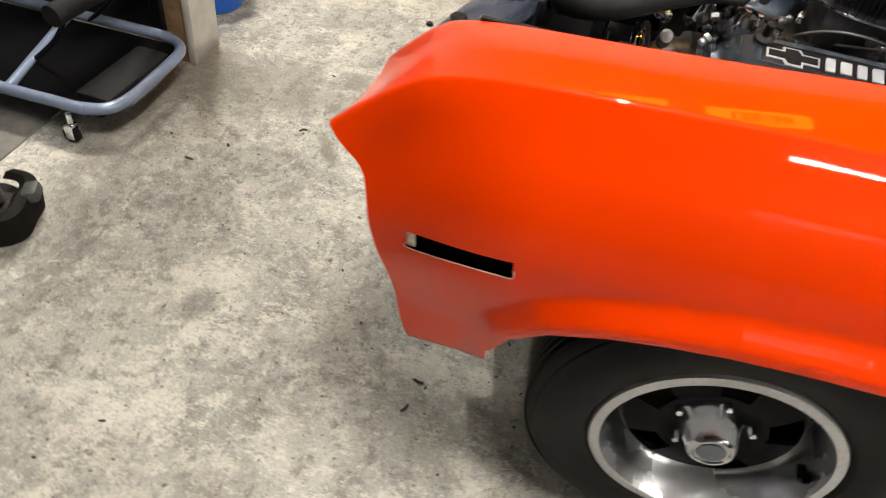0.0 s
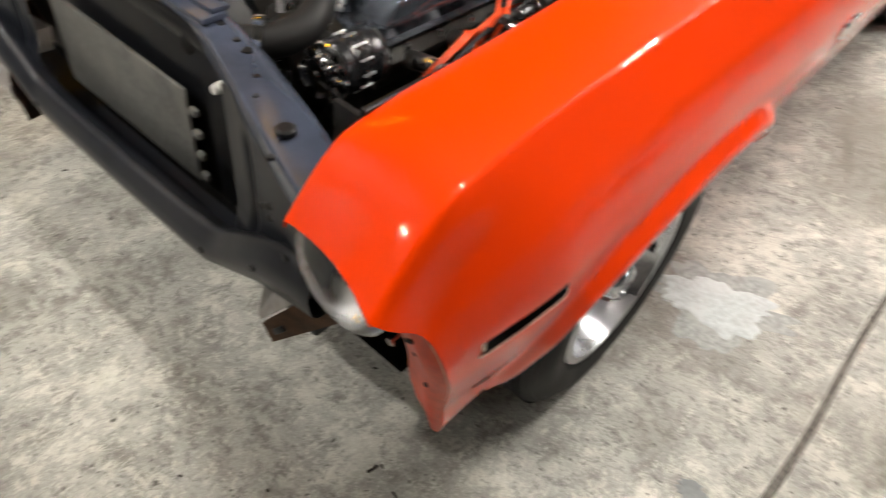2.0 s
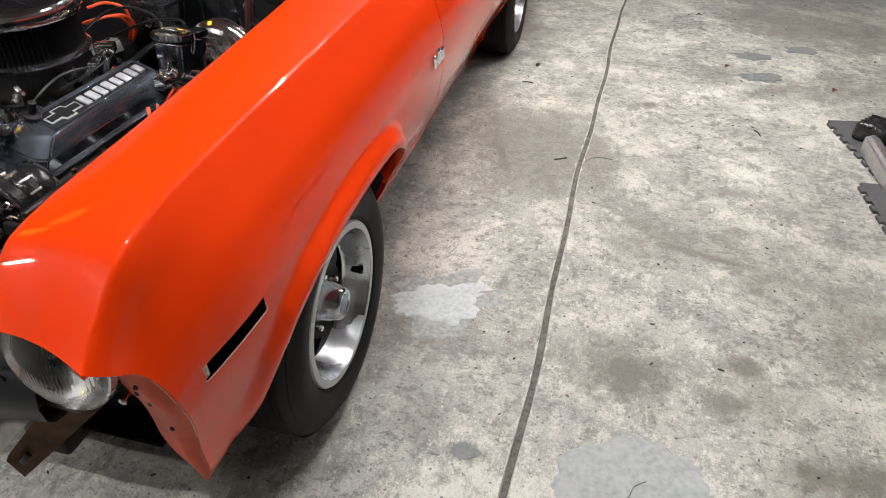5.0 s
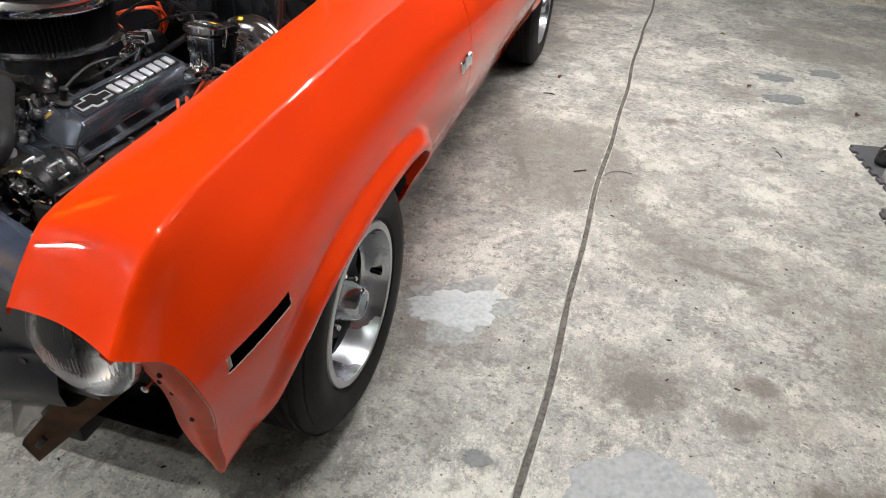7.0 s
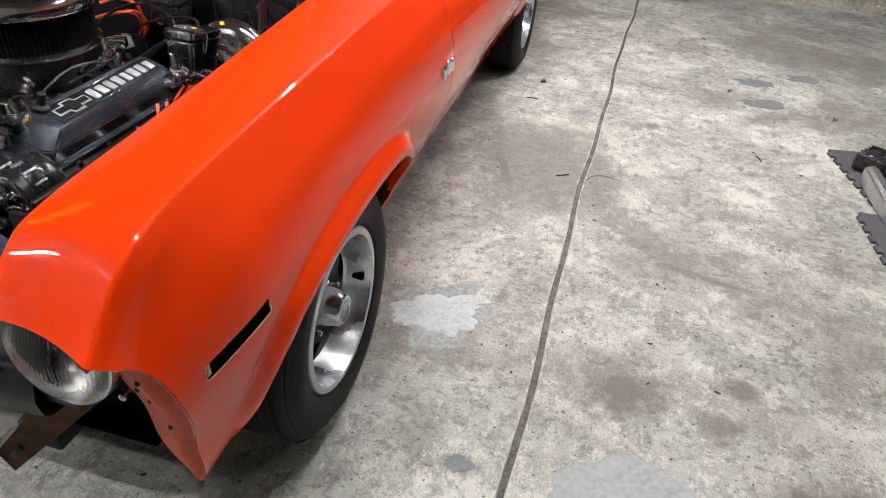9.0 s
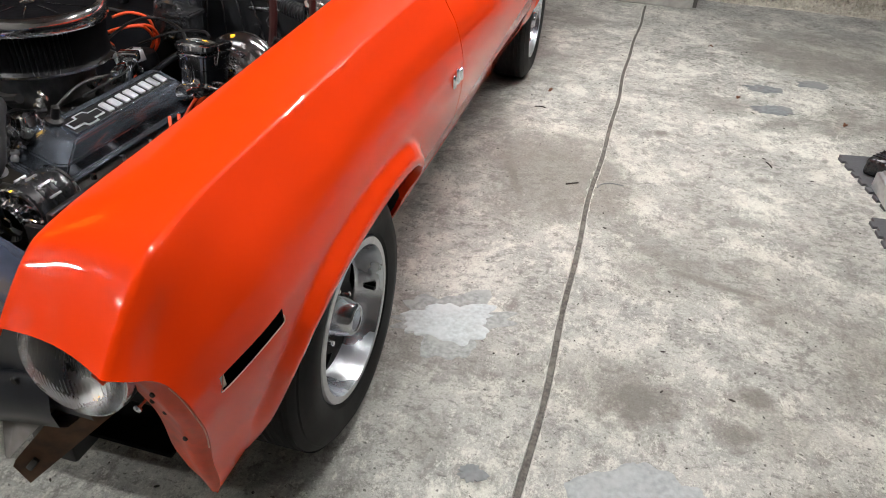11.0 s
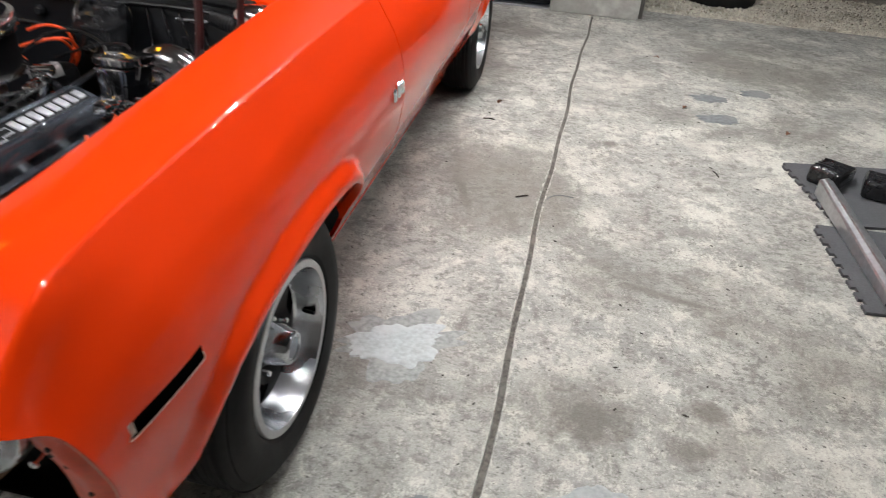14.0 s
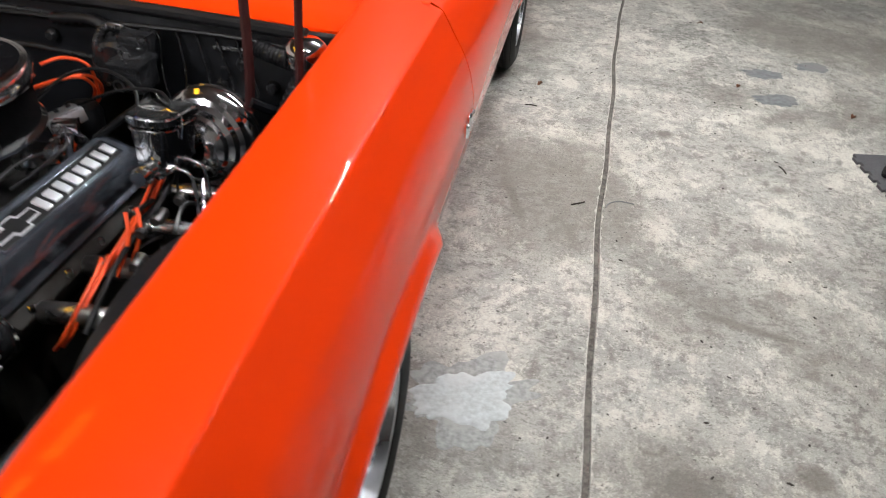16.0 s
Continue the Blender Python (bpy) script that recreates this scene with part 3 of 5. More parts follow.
def side_x(y, z):
    """Half-width of the body at a place of its side."""
    zc = lerp_table(y, CREASE)
    x = lerp_table(z - (zc - 0.905) * smoothstep(z, 0.45, 0.85), SIDE)
    # the nose draws in a little ahead of the wheel, and its skirt stands out
    pinch = 0.036 * smoothstep(-y, 0.40, 0.68) * smoothstep(z, 0.36, 0.55)
    x -= pinch * (1 - smoothstep(z + 0.905 - zc, 0.80, 0.90))
    x += 0.020 * (1 - smoothstep(z, 0.36, 0.50)) * smoothstep(-y, 0.2, 0.4)
    x += 0.027 * (1 - smoothstep(arch_gap(y, z), 0.010, 0.062)) * (smoothstep(z, 0.30, 0.5) if y < 0 else smoothstep(z, 0.46, 0.60))
    x += 0.022 * math.exp(-((arch_gap(y, z, 2.82) / 0.042) ** 2)) * smoothstep(z, 0.30, 0.5)
    return x


def lower_edge(y):
    if y <= -0.412:
        return 0.345
    if y >= 0.385:
        return 0.19
    return float(np.interp(y, [p[0] for p in ARCH[1:-1]], [p[1] for p in ARCH[1:-1]]))


def fender(sign):
    cols = sorted(set(list(np.linspace(-0.712, -0.60, 22)) + list(np.linspace(-0.60, -0.45, 22)) + list(np.linspace(-0.45, 0.40, 130)) + list(np.linspace(0.40, 0.80, 26)) + [0.3845, 0.3855]))
    rows, lows = [], []
    for yc in cols:
        zc = lerp_table(yc, CREASE)
        lean = 1 - smoothstep(yc, -0.712, -0.36)
        row = []
        # inner lip, top, crease
        k = smoothstep(-yc, 0.42, 0.712)
        yi = yc + 0.030 * k
        xi = 0.628 + 0.008 * yc
        zi = lerp_table(yi, [(-0.685, 0.784), (-0.655, 0.818), (-0.615, 0.855), (-0.585, 0.874), (-0.54, 0.884), (-0.48, 0.891), (-0.30, 0.903), (0.0, 0.927), (0.36, 0.957), (0.72, 0.985), (0.9, 0.995)])
        xc = side_x(yc, zc) - 0.004
        row += [(xi + 0.003, yi, zi - 0.045 + 0.030 * k * k), (xi, yi, zi - 0.012), (xi + 0.002, yi, zi - 0.003), (xi + 0.007, yi, zi)]
        for q in list(np.linspace(0.1, 0.9, 9)) + [0.955, 0.984, 1.0]:
            x = xi + (xc - xi) * q
            arch = 0.0072 * math.sin(math.pi * q) * (1 - 0.4 * k)
            dip = 0.013 * math.sin(math.pi * q) * k * k
            row.append((x, yi + (yc - yi) * q + dip, zi + (zc - zi) * q + arch - 0.002 * math.sin(math.pi * q) * k ** 6))

        def side(z):
            q = (zc - z) / (zc - 0.36)
            y = yc + lean * (lerp_table(0.775 - 0.415 * q, FRONT[::-1]) + 0.712)
            return (side_x(y, z), y, z)

        y45 = side(0.45)[1]
        inside = -0.412 < y45 < 0.385
        za = lower_edge(y45) if inside else 0.45
        row += [side(zc - 0.002), side(zc - 0.005)] + [side(zc - 0.013 + (za - zc + 0.013) * q) for q in np.linspace(0, 1, 42)]
        if inside:
            x, y, z = row[-1]
            row += [(x - 0.004, y, z - 0.003), (x - 0.010 - 0.016 * smoothstep(y, 0.30, 0.37), y, z + 0.001)]
            low = None
        else:
            zb = 0.358 if yc < 0 else 0.19
            low = [side(0.45 + (zb - 0.45) * q) for q in np.linspace(0, 1, 14)]
            x, y, z = low[-1]
            low += [(x - 0.001, y, z - 0.0005), (x - 0.003, y, z + 0.0005)] if yc < 0 else [(x - 0.006, y, z - 0.004), (x - 0.022, y, z + 0.003)]
            row += [row[-1], row[-1]]
        rows.append([(sign * x, y, z) for x, y, z in row])
        lows.append(low and [(sign * x, y, z) for x, y, z in low])
    bm = B()
    sheet(bm, rows)
    run = []
    for low in lows + [None]:
        if low:
            run.append(low)
        elif run:
            if len(run) > 1:
                sheet(bm, run)
            run = []
    bmesh.ops.remove_doubles(bm, verts=bm.verts, dist=0.00005)
    if sign > 0:
        # the open slot where the side marker was
        a, b = Vector((0, -0.567, 0.637)), Vector((0, -0.407, 0.655))
        d = (b - a).normalized()
        n = Vector((0, -d.z, d.y))
        for co, no in ((a, d), (b, d), (a, n), (a + 0.030 * n, n)):
            near = [f for f in bm.faces if -0.62 < f.calc_center_median().y < -0.36 and 0.58 < f.calc_center_median().z < 0.74 and f.calc_center_median().x > 0.8]
            geom = near + list({e for f in near for e in f.edges}) + list({v for f in near for v in f.verts})
            bmesh.ops.bisect_plane(bm, geom=geom, plane_co=co, plane_no=no)
        gone = []
        for f in bm.faces:
            c = f.calc_center_median() - a
            if c.x > 0.8 and 0 < c.dot(d) < (b - a).length and 0 < c.dot(n) < 0.030:
                gone.append(f)
        bmesh.ops.delete(bm, geom=gone, context="FACES")
    ob = part("front_fender", bm, M["paint"], car, "glossy orange front fender with flared wheel arch", sharp=50)
    return ob


fen = fender(1)
# solid black box in place of the dark inside the open slot
part("side_marker_recess", box(B(), (0.030, 0.24, 0.13), (0.836, -0.485, 0.655), 0.004, (6.5, 0, -8)), M["void"], car, "dull black box that darkens the open side marker slot")
def slot_edge():
    """Bare metal showing along the lower and front edges of the slot."""
    pts = [(-0.5635, 0.667), (-0.5665, 0.650), (-0.567, 0.637), (-0.50, 0.6445), (-0.43, 0.6524), (-0.407, 0.655), (-0.4085, 0.670)]
    part("slot_edge", hose(B(), [(side_x(y, z) + 0.0003, y, z) for y, z in pts], 0.0011, 6, 4), M["flange_edge"], car, "thin chipped bare edge of the slot")


slot_edge()
part("slot_tab", box(B(), (0.004, 0.013, 0.026), (side_x(-0.562, 0.652) - 0.005, -0.5625, 0.6520), 0.001, (6.5, 0, -8)), M["bare"], car, "pale chipped metal tab in the slot")
fender(-1)


def body_panel(name, y0, y1, zlow, label, sign=1, top=None):
    """Door and quarter panels follow the same side as the fender."""
    bm, rows = B(), []
    for y in np.linspace(y0, y1, 40 if y1 - y0 > 1.3 else 24):
        zc = lerp_table(y, CREASE)
        xc = side_x(y, zc)
        zb = zlow
        if 2.82 - 0.40 < y < 2.82 + 0.40:
            zb = max(zlow, float(np.interp(y - 2.82, [p[0] for p in ARCH[1:-1]], [p[1] for p in ARCH[1:-1]])) - 0.03)
        row = [(0.70, y, zc + 0.022), (xc - 0.03, y, zc + 0.014), (xc - 0.008, y, zc + 0.004)]
        row += [(side_x(y, z), y, z) for z in np.linspace(zc - 0.003, zb, 30)]
        x, _, z = row[-1]
        row.append((x - 0.025, y, z))
        rows.append([(sign * a, b, c) for a, b, c in row])
    rows = [[(a - sign * 0.02, rows[0][0][1], c) for a, b, c in rows[0]]] + rows + [[(a - sign * 0.02, rows[-1][0][1], c) for a, b, c in rows[-1]]]
    sheet(bm, rows)
    return part(name, bm, M["paint"], car, label, sharp=40)


for s in (1, -1):
    d = body_panel("door", 0.806, 1.92, 0.245, "long orange door with a thin shut line", s)
    part("sill", box(B(), (0.05, 2.0, 0.075), (s * 0.690, 1.42, 0.223), 0.015), M["paint"], car, "orange rocker sill")
    body_panel("quarter_panel", 1.926, 3.75, 0.26, "orange rear quarter panel over the rear wheel", s)


def wheel(y, sign, tyre_r=0.328, width=0.21, rim_r=0.209, face=0.857):
    """A dished alloy wheel with a dark centre, a tall bright cap and a black tyre; face is its outer side."""
    e = new("wheel")
    e.parent = car
    e.location = (sign * face, y, tyre_r)
    e.rotation_euler = (0, 0, 0 if sign > 0 else math.pi)
    e["label"] = "deep-dish alloy wheel with tall bright centre cap"
    R = tyre_r
    bulge = [(rim_r - 0.006, -0.012), (rim_r + 0.010, 0.004), (rim_r + 0.040, 0.012), (rim_r + 0.068, 0.010), (R - 0.036, 0.001), (R - 0.022, -0.006), (R - 0.020, -0.010), (R - 0.012, -0.014), (R - 0.004, -0.026)]
    tread = []
    for k in range(7):
        a = -0.030 - k * (width - 0.085) / 6
        tread += [(R - 0.001, a + 0.007), (R, a), (R - 0.001, a - 0.007), (R - 0.007, a - 0.0085)]
    back = [(r, -width - a + 0.01) for r, a in reversed(bulge)]
    part("tyre", lathe(B(), bulge + tread + back, n=96, caps=False), M["rubber"], e, "black radial tyre with grooved tread", sharp=30)
    part("rim_lip", lathe(B(), [(rim_r - 0.004, -0.02), (rim_r, -0.004), (rim_r - 0.003, 0.002), (rim_r - 0.020, 0.003), (rim_r - 0.022, -0.002)], n=72, caps=False), M["machined"], e, "grey machined rim lip")
    part("rim_barrel", lathe(B(), [(rim_r - 0.021, 0.001), (rim_r - 0.026, -0.014), (rim_r - 0.034, -0.040), (rim_r - 0.038, -0.062), (rim_r - 0.044, -0.076), (rim_r - 0.052, -0.082)], n=72, caps=False), M["polished"], e, "polished dished barrel")
    # dark spider with five windows
    bm, n = B(), 60
    rings = []
    for r, a in ((0.161, -0.080), (0.150, -0.064), (0.122, -0.056), (0.095, -0.050), (0.078, -0.056), (0.060, -0.064), (0.045, -0.066)):
        rings.append([bm.verts.new((a, r * math.cos(2 * math.pi * k / n), r * math.sin(2 * math.pi * k / n))) for k in range(n)])
    for i, (p, q) in enumerate(zip(rings, rings[1:])):
        for k in range(n):
            if i in (1, 2) and k % 12 < 5:
                continue
            bm.faces.new((p[k], p[(k + 1) % n], q[(k + 1) % n], q[k]))
    ext = bmesh.ops.extrude_face_region(bm, geom=list(bm.faces))
    bmesh.ops.translate(bm, vec=(-0.008, 0, 0), verts=[v for v in ext["geom"] if isinstance(v, bmesh.types.BMVert)])
    part("spider", bm, M["spider"], e, "dark grey five-window wheel centre")
    part("brake_drum", lathe(B(), [(0.0, -0.145), (0.140, -0.145), (0.145, -0.150), (0.145, -0.20), (0, -0.20)], n=40, caps=False), M["castiron"], e)
    part("cap", lathe(B(), [(0.063, -0.074), (0.060, -0.066), (0.054, -0.054), (0.0505, -0.044), (0.0415, -0.006), (0.039, -0.001), (0.035, 0.002), (0.031, 0.002), (0.029, -0.001), (0.0, -0.002)], n=48, caps=False), M["cap"], e, "tall bright tapered centre cap")
    part("cap_badge", lathe(B(), [(0.0, 0.0005), (0.024, 0.0005), (0.026, -0.002)], n=32, caps=False), M["gunmetal"], e, "grey cap badge")
    for k in range(5):
        t = 2 * math.pi * (k + 0.2) / 5
        part("lug_nut", lathe(B(), [(0.0080, -0.066), (0.0080, -0.048), (0.006, -0.042), (0.0, -0.040)], (0, 0.069 * math.cos(t), 0.069 * math.sin(t)), n=6, caps=False), M["chrome"], e)
    slot = box(B(), (0.030, 0.004, 0.018), (-0.030, 0.1735, -0.028), 0.0018, (-9, 0, 8), 3)
    stem = part("valve_slot", slot, M["void"], e, "dark slot through the barrel")
    part("valve_stem", hose(B(), [(-0.046, 0.170, -0.028), (-0.030, 0.166, -0.027), (-0.014, 0.163, -0.026)], 0.0050, 8, 2), M["black"], stem, "black rubber valve stem")
    return e


for s in (1, -1):
    wheel(0.0, s)
    rear = wheel(2.82, s, tyre_r=0.33, face=0.838)
    for k in range(7):
        t = radians(-128 + 7 * k)
        bar = box(B(), (0.003, 0.009, 0.024), (0.0125, 0, 0.268), 0.001)
        bar.transform(Euler((t - math.pi / 2 + math.pi, 0, 0)).to_matrix().to_4x4())
        part("tyre_mark", bar, M["white"], rear, "pale raised bar on the tyre wall")

# dark inner arches, floor pan and firewall close the body
for s in (1, -1):
    for y in (0.0, 2.82):
        bm, rows = B(), []
        for t in np.linspace(-0.15, math.pi + 0.15, 24):
            z = 0.32 + 0.37 * math.sin(t)
            rows.append([(s * x, y + 0.40 * math.cos(t), z) for x in (0.42, min(0.845, lerp_table(z, SIDE) - 0.012))])
        sheet(bm, rows)
        part("wheel_liner", bm, M["black"], car, "black inner wheel arch")
part("floor_pan", box(B(), (1.26, 3.2, 0.04), (0, 2.25, 0.24), 0.01), M["black"], car, "black underbody")


# ---- bare nose: headlamps, radiator support, brackets ----
def headlamp(s):
    e = new("headlamp")
    e.parent = car
    e.location = (s * 0.680, -0.612, 0.692)
    e.rotation_euler = (radians(-4), 0, 0)
    e["label"] = "round sealed-beam headlamp, unlit"
    R = 0.089
    # domed glass with pressed flutes in staggered rows
    bm, rows = B(), []
    for z in np.linspace(-R, R, 61):
        row = []
        half = math.sqrt(max(R * R - z * z, 1e-8))
        for q in np.linspace(-1, 1, 141):
            x = half * q
            rr = (x * x + z * z) / (R * R)
            lane = int((z + R) / 0.030)
            flute = 0.0011 * abs(math.sin(math.pi * (x / 0.0065 + 0.5 * (lane % 2)))) * (0.35 + 0.65 * (lane in (1, 2, 4)))
            row.append((x, -0.030 - 0.024 * (1 - rr) - flute * (rr < 0.93), z))
        rows.append(row)
    sheet(bm, rows)
    bmesh.ops.remove_doubles(bm, verts=bm.verts, dist=0.00002)
    glass = part("lens", bm, M["lens"], e, "ribbed glass lens", sharp=60)
    glass.visible_shadow = False
    part("reflector", lathe(B(), [(R - 0.002, -0.026), (0.075, -0.002), (0.055, 0.018), (0.03, 0.03), (0.0, 0.034)], axis="Y", n=48, caps=False), M["reflector"], e, "silvered reflector bowl")
    part("retaining_ring", lathe(B(), [(R - 0.001, -0.030), (R + 0.002, -0.028), (R + 0.003, -0.014), (R, -0.012)], axis="Y", n=56, caps=False), M["polished"], e, "bright retaining ring")
    part("bucket", lathe(B(), [(R + 0.004, -0.014), (0.088, 0.03), (0.05, 0.075), (0, 0.08)], axis="Y", n=32, caps=False), M["blackmetal"], e, "black lamp bucket")


headlamp(1)
headlamp(-1)


def nose_support():
    top = B()
    # top tie bar: swept section, dropping at both ends
    rows = []
    for x in np.linspace(-0.625, 0.625, 90):
        a = abs(x)
        yf = lerp_table(a, [(0.0, -0.512), (0.20, -0.522), (0.32, -0.555), (0.45, -0.602), (0.62, -0.655)])
        yr = lerp_table(a, [(0.0, -0.455), (0.20, -0.462), (0.32, -0.482), (0.45, -0.518), (0.62, -0.565)])
        z = 0.824 + 0.0015 * math.sin(11 * x) - 0.012 * smoothstep(a, 0.45, 0.62)
        crown = 0.003 + 0.0025 * math.sin(17 * x)
        rows.append([(x, yf + 0.004, z - 0.050), (x, yf, z - 0.012), (x, yf + 0.003, z - 0.003), (x, yf + 0.009, z), (x, (2 * yf + yr) / 3, z + crown), (x, (yf + 2 * yr) / 3, z + crown * 0.5), (x, yr - 0.006, z - 0.001), (x, yr, z - 0.008), (x, yr, z - 0.04)])
    sheet(top, rows)
    sup = part("radiator_support", top, M["bluegrey"], car, "satin blue-grey radiator support with bolt holes", sharp=50)
    for x, y, r in ((0.335, -0.512, 0.008), (0.300, -0.505, 0.005), (0.245, -0.495, 0.006), (0.40, -0.545, 0.005), (0.44, -0.575, 0.005), (0.55, -0.640, 0.005), (-0.335, -0.512, 0.011), (-0.25, -0.495, 0.009), (-0.44, -0.57, 0.006)):
        part("bolt_hole", lathe(B(), [(0.0, 0.8272), (r, 0.8272), (r + 0.0015, 0.823)], (x, y, -0.012 * smoothstep(abs(x), 0.45, 0.62)), "Z", 14, caps=False), M["black"], sup)
    for s in (1, -1):
        part("rubber_bump_stop", lathe(B(), [(0.008, 0.81), (0.008, 0.829), (0.0135, 0.831), (0.0145, 0.837), (0.011, 0.840), (0.0, 0.8405)], (s * 0.530, -0.598, -0.006), "Z", 20, caps=False), M["black"], sup, "black rubber bonnet stop")
    # side panels with a pressed groove
    for s in (1, -1):
        bm, rows = B(), []
        for x in np.linspace(0.345, 0.66, 40):
            row = []
            for z in np.linspace(0.49, 0.80, 30):
                g = 0.007 * math.exp(-(((x - 0.40) / 0.006) ** 2)) * smoothstep(z, 0.50, 0.54) * (1 - smoothstep(z, 0.72, 0.76))
                bulge = -0.02 * math.exp(-(((z - 0.52) / 0.03) ** 2))
                zz = z + 0.06 * smoothstep(x, 0.40, 0.60) * (1 - smoothstep(z, 0.49, 0.8))
                row.append((s * x, -0.572 + g + 0.5 * bulge - 0.040 * smoothstep(x, 0.34, 0.62), zz))
            rows.append(row)
        sheet(bm, rows)
        part("side_panel", bm, M["bluegrey_dark"], sup, "pressed steel side panel", sharp=60)
        for x, z in ((0.47, 0.66), (0.485, 0.645), (0.53, 0.60), (0.44, 0.50), (0.505, 0.69)):
            part("bolt_hole", lathe(B(), [(0.0, -0.6315), (0.006, -0.6315), (0.008, -0.629)], (s * x, 0.022 - 0.012 * (x > 0.5), z), "Y", 12, caps=False), M["black"], sup)
    # rolled lower rail: a beaded lip over a curved panel, stepping up towards both ends
    bm, rows = B(), []
    for x in np.linspace(-0.60, 0.60, 90):
        a = abs(x)
        zt = lerp_table(a, [(0.0, 0.484), (0.16, 0.486), (0.31, 0.498), (0.37, 0.530), (0.43, 0.566), (0.50, 0.596), (0.60, 0.618)])
        zb = lerp_table(a, [(0.0, 0.400), (0.28, 0.405), (0.36, 0.435), (0.48, 0.485), (0.60, 0.510)])
        rows.append([(x, -0.575, zt - 0.014), (x, -0.592, zt - 0.006), (x, -0.598, zt + 0.002), (x, -0.606, zt + 0.005), (x, -0.615, zt + 0.001), (x, -0.620, zt - 0.010),
                     (x, -0.630, zt - 0.024), (x, -0.636, 0.5 * (zt + zb)), (x, -0.630, zb + 0.018), (x, -0.616, zb + 0.004), (x, -0.596, zb), (x, -0.50, zb - 0.012)])
    sheet(bm, rows)
    rail = part("lower_rail", bm, M["bluegrey_dark"], sup, "rolled lower rail", sharp=50)
    for x in (0.46, 0.30, -0.30, -0.46):
        part("rail_hole", lathe(B(), [(0.0, -0.6385), (0.006, -0.6385), (0.008, -0.635)], (x, 0, 0.455 + 0.09 * smoothstep(abs(x), 0.32, 0.50)), "Y", 12, caps=False), M["black"], rail)
    # radiator in its opening
    rad = part("radiator", box(B(), (0.70, 0.035, 0.36), (-0.01, -0.505, 0.635), 0.004), M["blackmetal"], car, "grey radiator core behind the support")
    part("radiator_plate", box(B(), (0.46, 0.006, 0.20), (-0.04, -0.548, 0.60), 0.002), M["radiator"], rad, "pale grey cooler plate")
    for k in range(4):
        part("clip", box(B(), (0.022, 0.012, 0.016), (0.217, -0.553, 0.530 + 0.047 * k), 0.005), M["radiator"], rad)
    for x, z in ((0.272, 0.737), (0.300, 0.752)):
        part("pale_fastener", lathe(B(), [(0.0, -0.545), (0.008, -0.543), (0.010, -0.536), (0.010, -0.52)], (x, 0, z), "Y", 12, caps=False), M["white"], rad, "pale plastic fastener")
    part("tank_edge", box(B(), (0.72, 0.05, 0.03), (-0.01, -0.50, 0.79), 0.006), M["blackmetal"], rad)
    bm = box(B(), (0.14, 0.05, 0.012), (0.17, -0.50, 0.832), 0.005)
    box(bm, (0.10, 0.035, 0.010), (0.185, -0.485, 0.842), 0.004)
    part("latch_plate", bm, M["bluegrey"], sup, "folded bonnet latch plate")
    for s in (1, -1):
        A, Bp, C, D, E, F, G = ((0.456, -0.600, 0.470), (0.487, -0.580, 0.508), (0.558, -0.590, 0.513), (0.463, -0.625, 0.392), (0.446, -0.622, 0.365), (0.460, -0.615, 0.315), (0.640, -0.545, 0.497))
        bm = B()
        rust = [bm.verts.new((s * x, y, z)) for x, y, z in (E, D, C, G, F)]
        bm.faces.new(rust)
        rear = [bm.verts.new((s * x, y + 0.10, z + 0.01)) for x, y, z in (F, G)]
        bm.faces.new((rust[4], rust[3], rear[1], rear[0]))
        bmesh.ops.solidify(bm, geom=list(bm.faces), thickness=0.006)
        br = part("bumper_bracket", bm, M["rust"], car, "rusty bare bumper bracket with a pale plate")
        bm = B()
        top = [bm.verts.new((s * x, y - 0.014, z + 0.006)) for x, y, z in (A, Bp, C, (0.478, -0.630, 0.418), (0.454, -0.618, 0.402))]
        bm.faces.new(top)
        rear = [bm.verts.new((s * x, y + 0.09, z)) for x, y, z in (A, Bp, C)]
        for k in range(2):
            bm.faces.new((top[k], top[k + 1], rear[k + 1], rear[k]))
        bmesh.ops.solidify(bm, geom=list(bm.faces), thickness=0.011)
        part("bracket_plate", bm, M["dullsteel"], br, "pale grey worn steel plate")
        part("slot", box(B(), (0.012, 0.006, 0.045), (s * 0.492, -0.619, 0.385), 0.002, (0, s * 38, 0)), M["black"], br)
        # added black panel standing in for the dark gap behind the lamp
        part("splash_shield", box(B(), (0.30, 0.012, 0.37), (s * 0.615, -0.455, 0.60), 0.004), M["black"], car, "black panel added to darken the gap behind the lamp")
        part("frame_horn", box(B(), (0.09, 0.9, 0.11), (s * 0.46, -0.10, 0.36), 0.01), M["blackmetal"], car, "black chassis rail")


nose_support()
# added black trays and block that keep the floor under the car dark
part("under_tray", box(B(), (1.38, 0.15, 0.012), (0, -0.435, 0.352), 0.003), M["void"], car, "black tray added to darken the floor under the nose")
part("under_tray", box(B(), (1.20, 1.0, 0.012), (0, 0.105, 0.262), 0.003), M["void"], car, "black tray added to darken the floor under the engine")
part("crossmember", box(B(), (1.10, 0.10, 0.20), (0, -0.30, 0.29), 0.02), M["black"], car, "black block added to keep light off the floor under the nose")


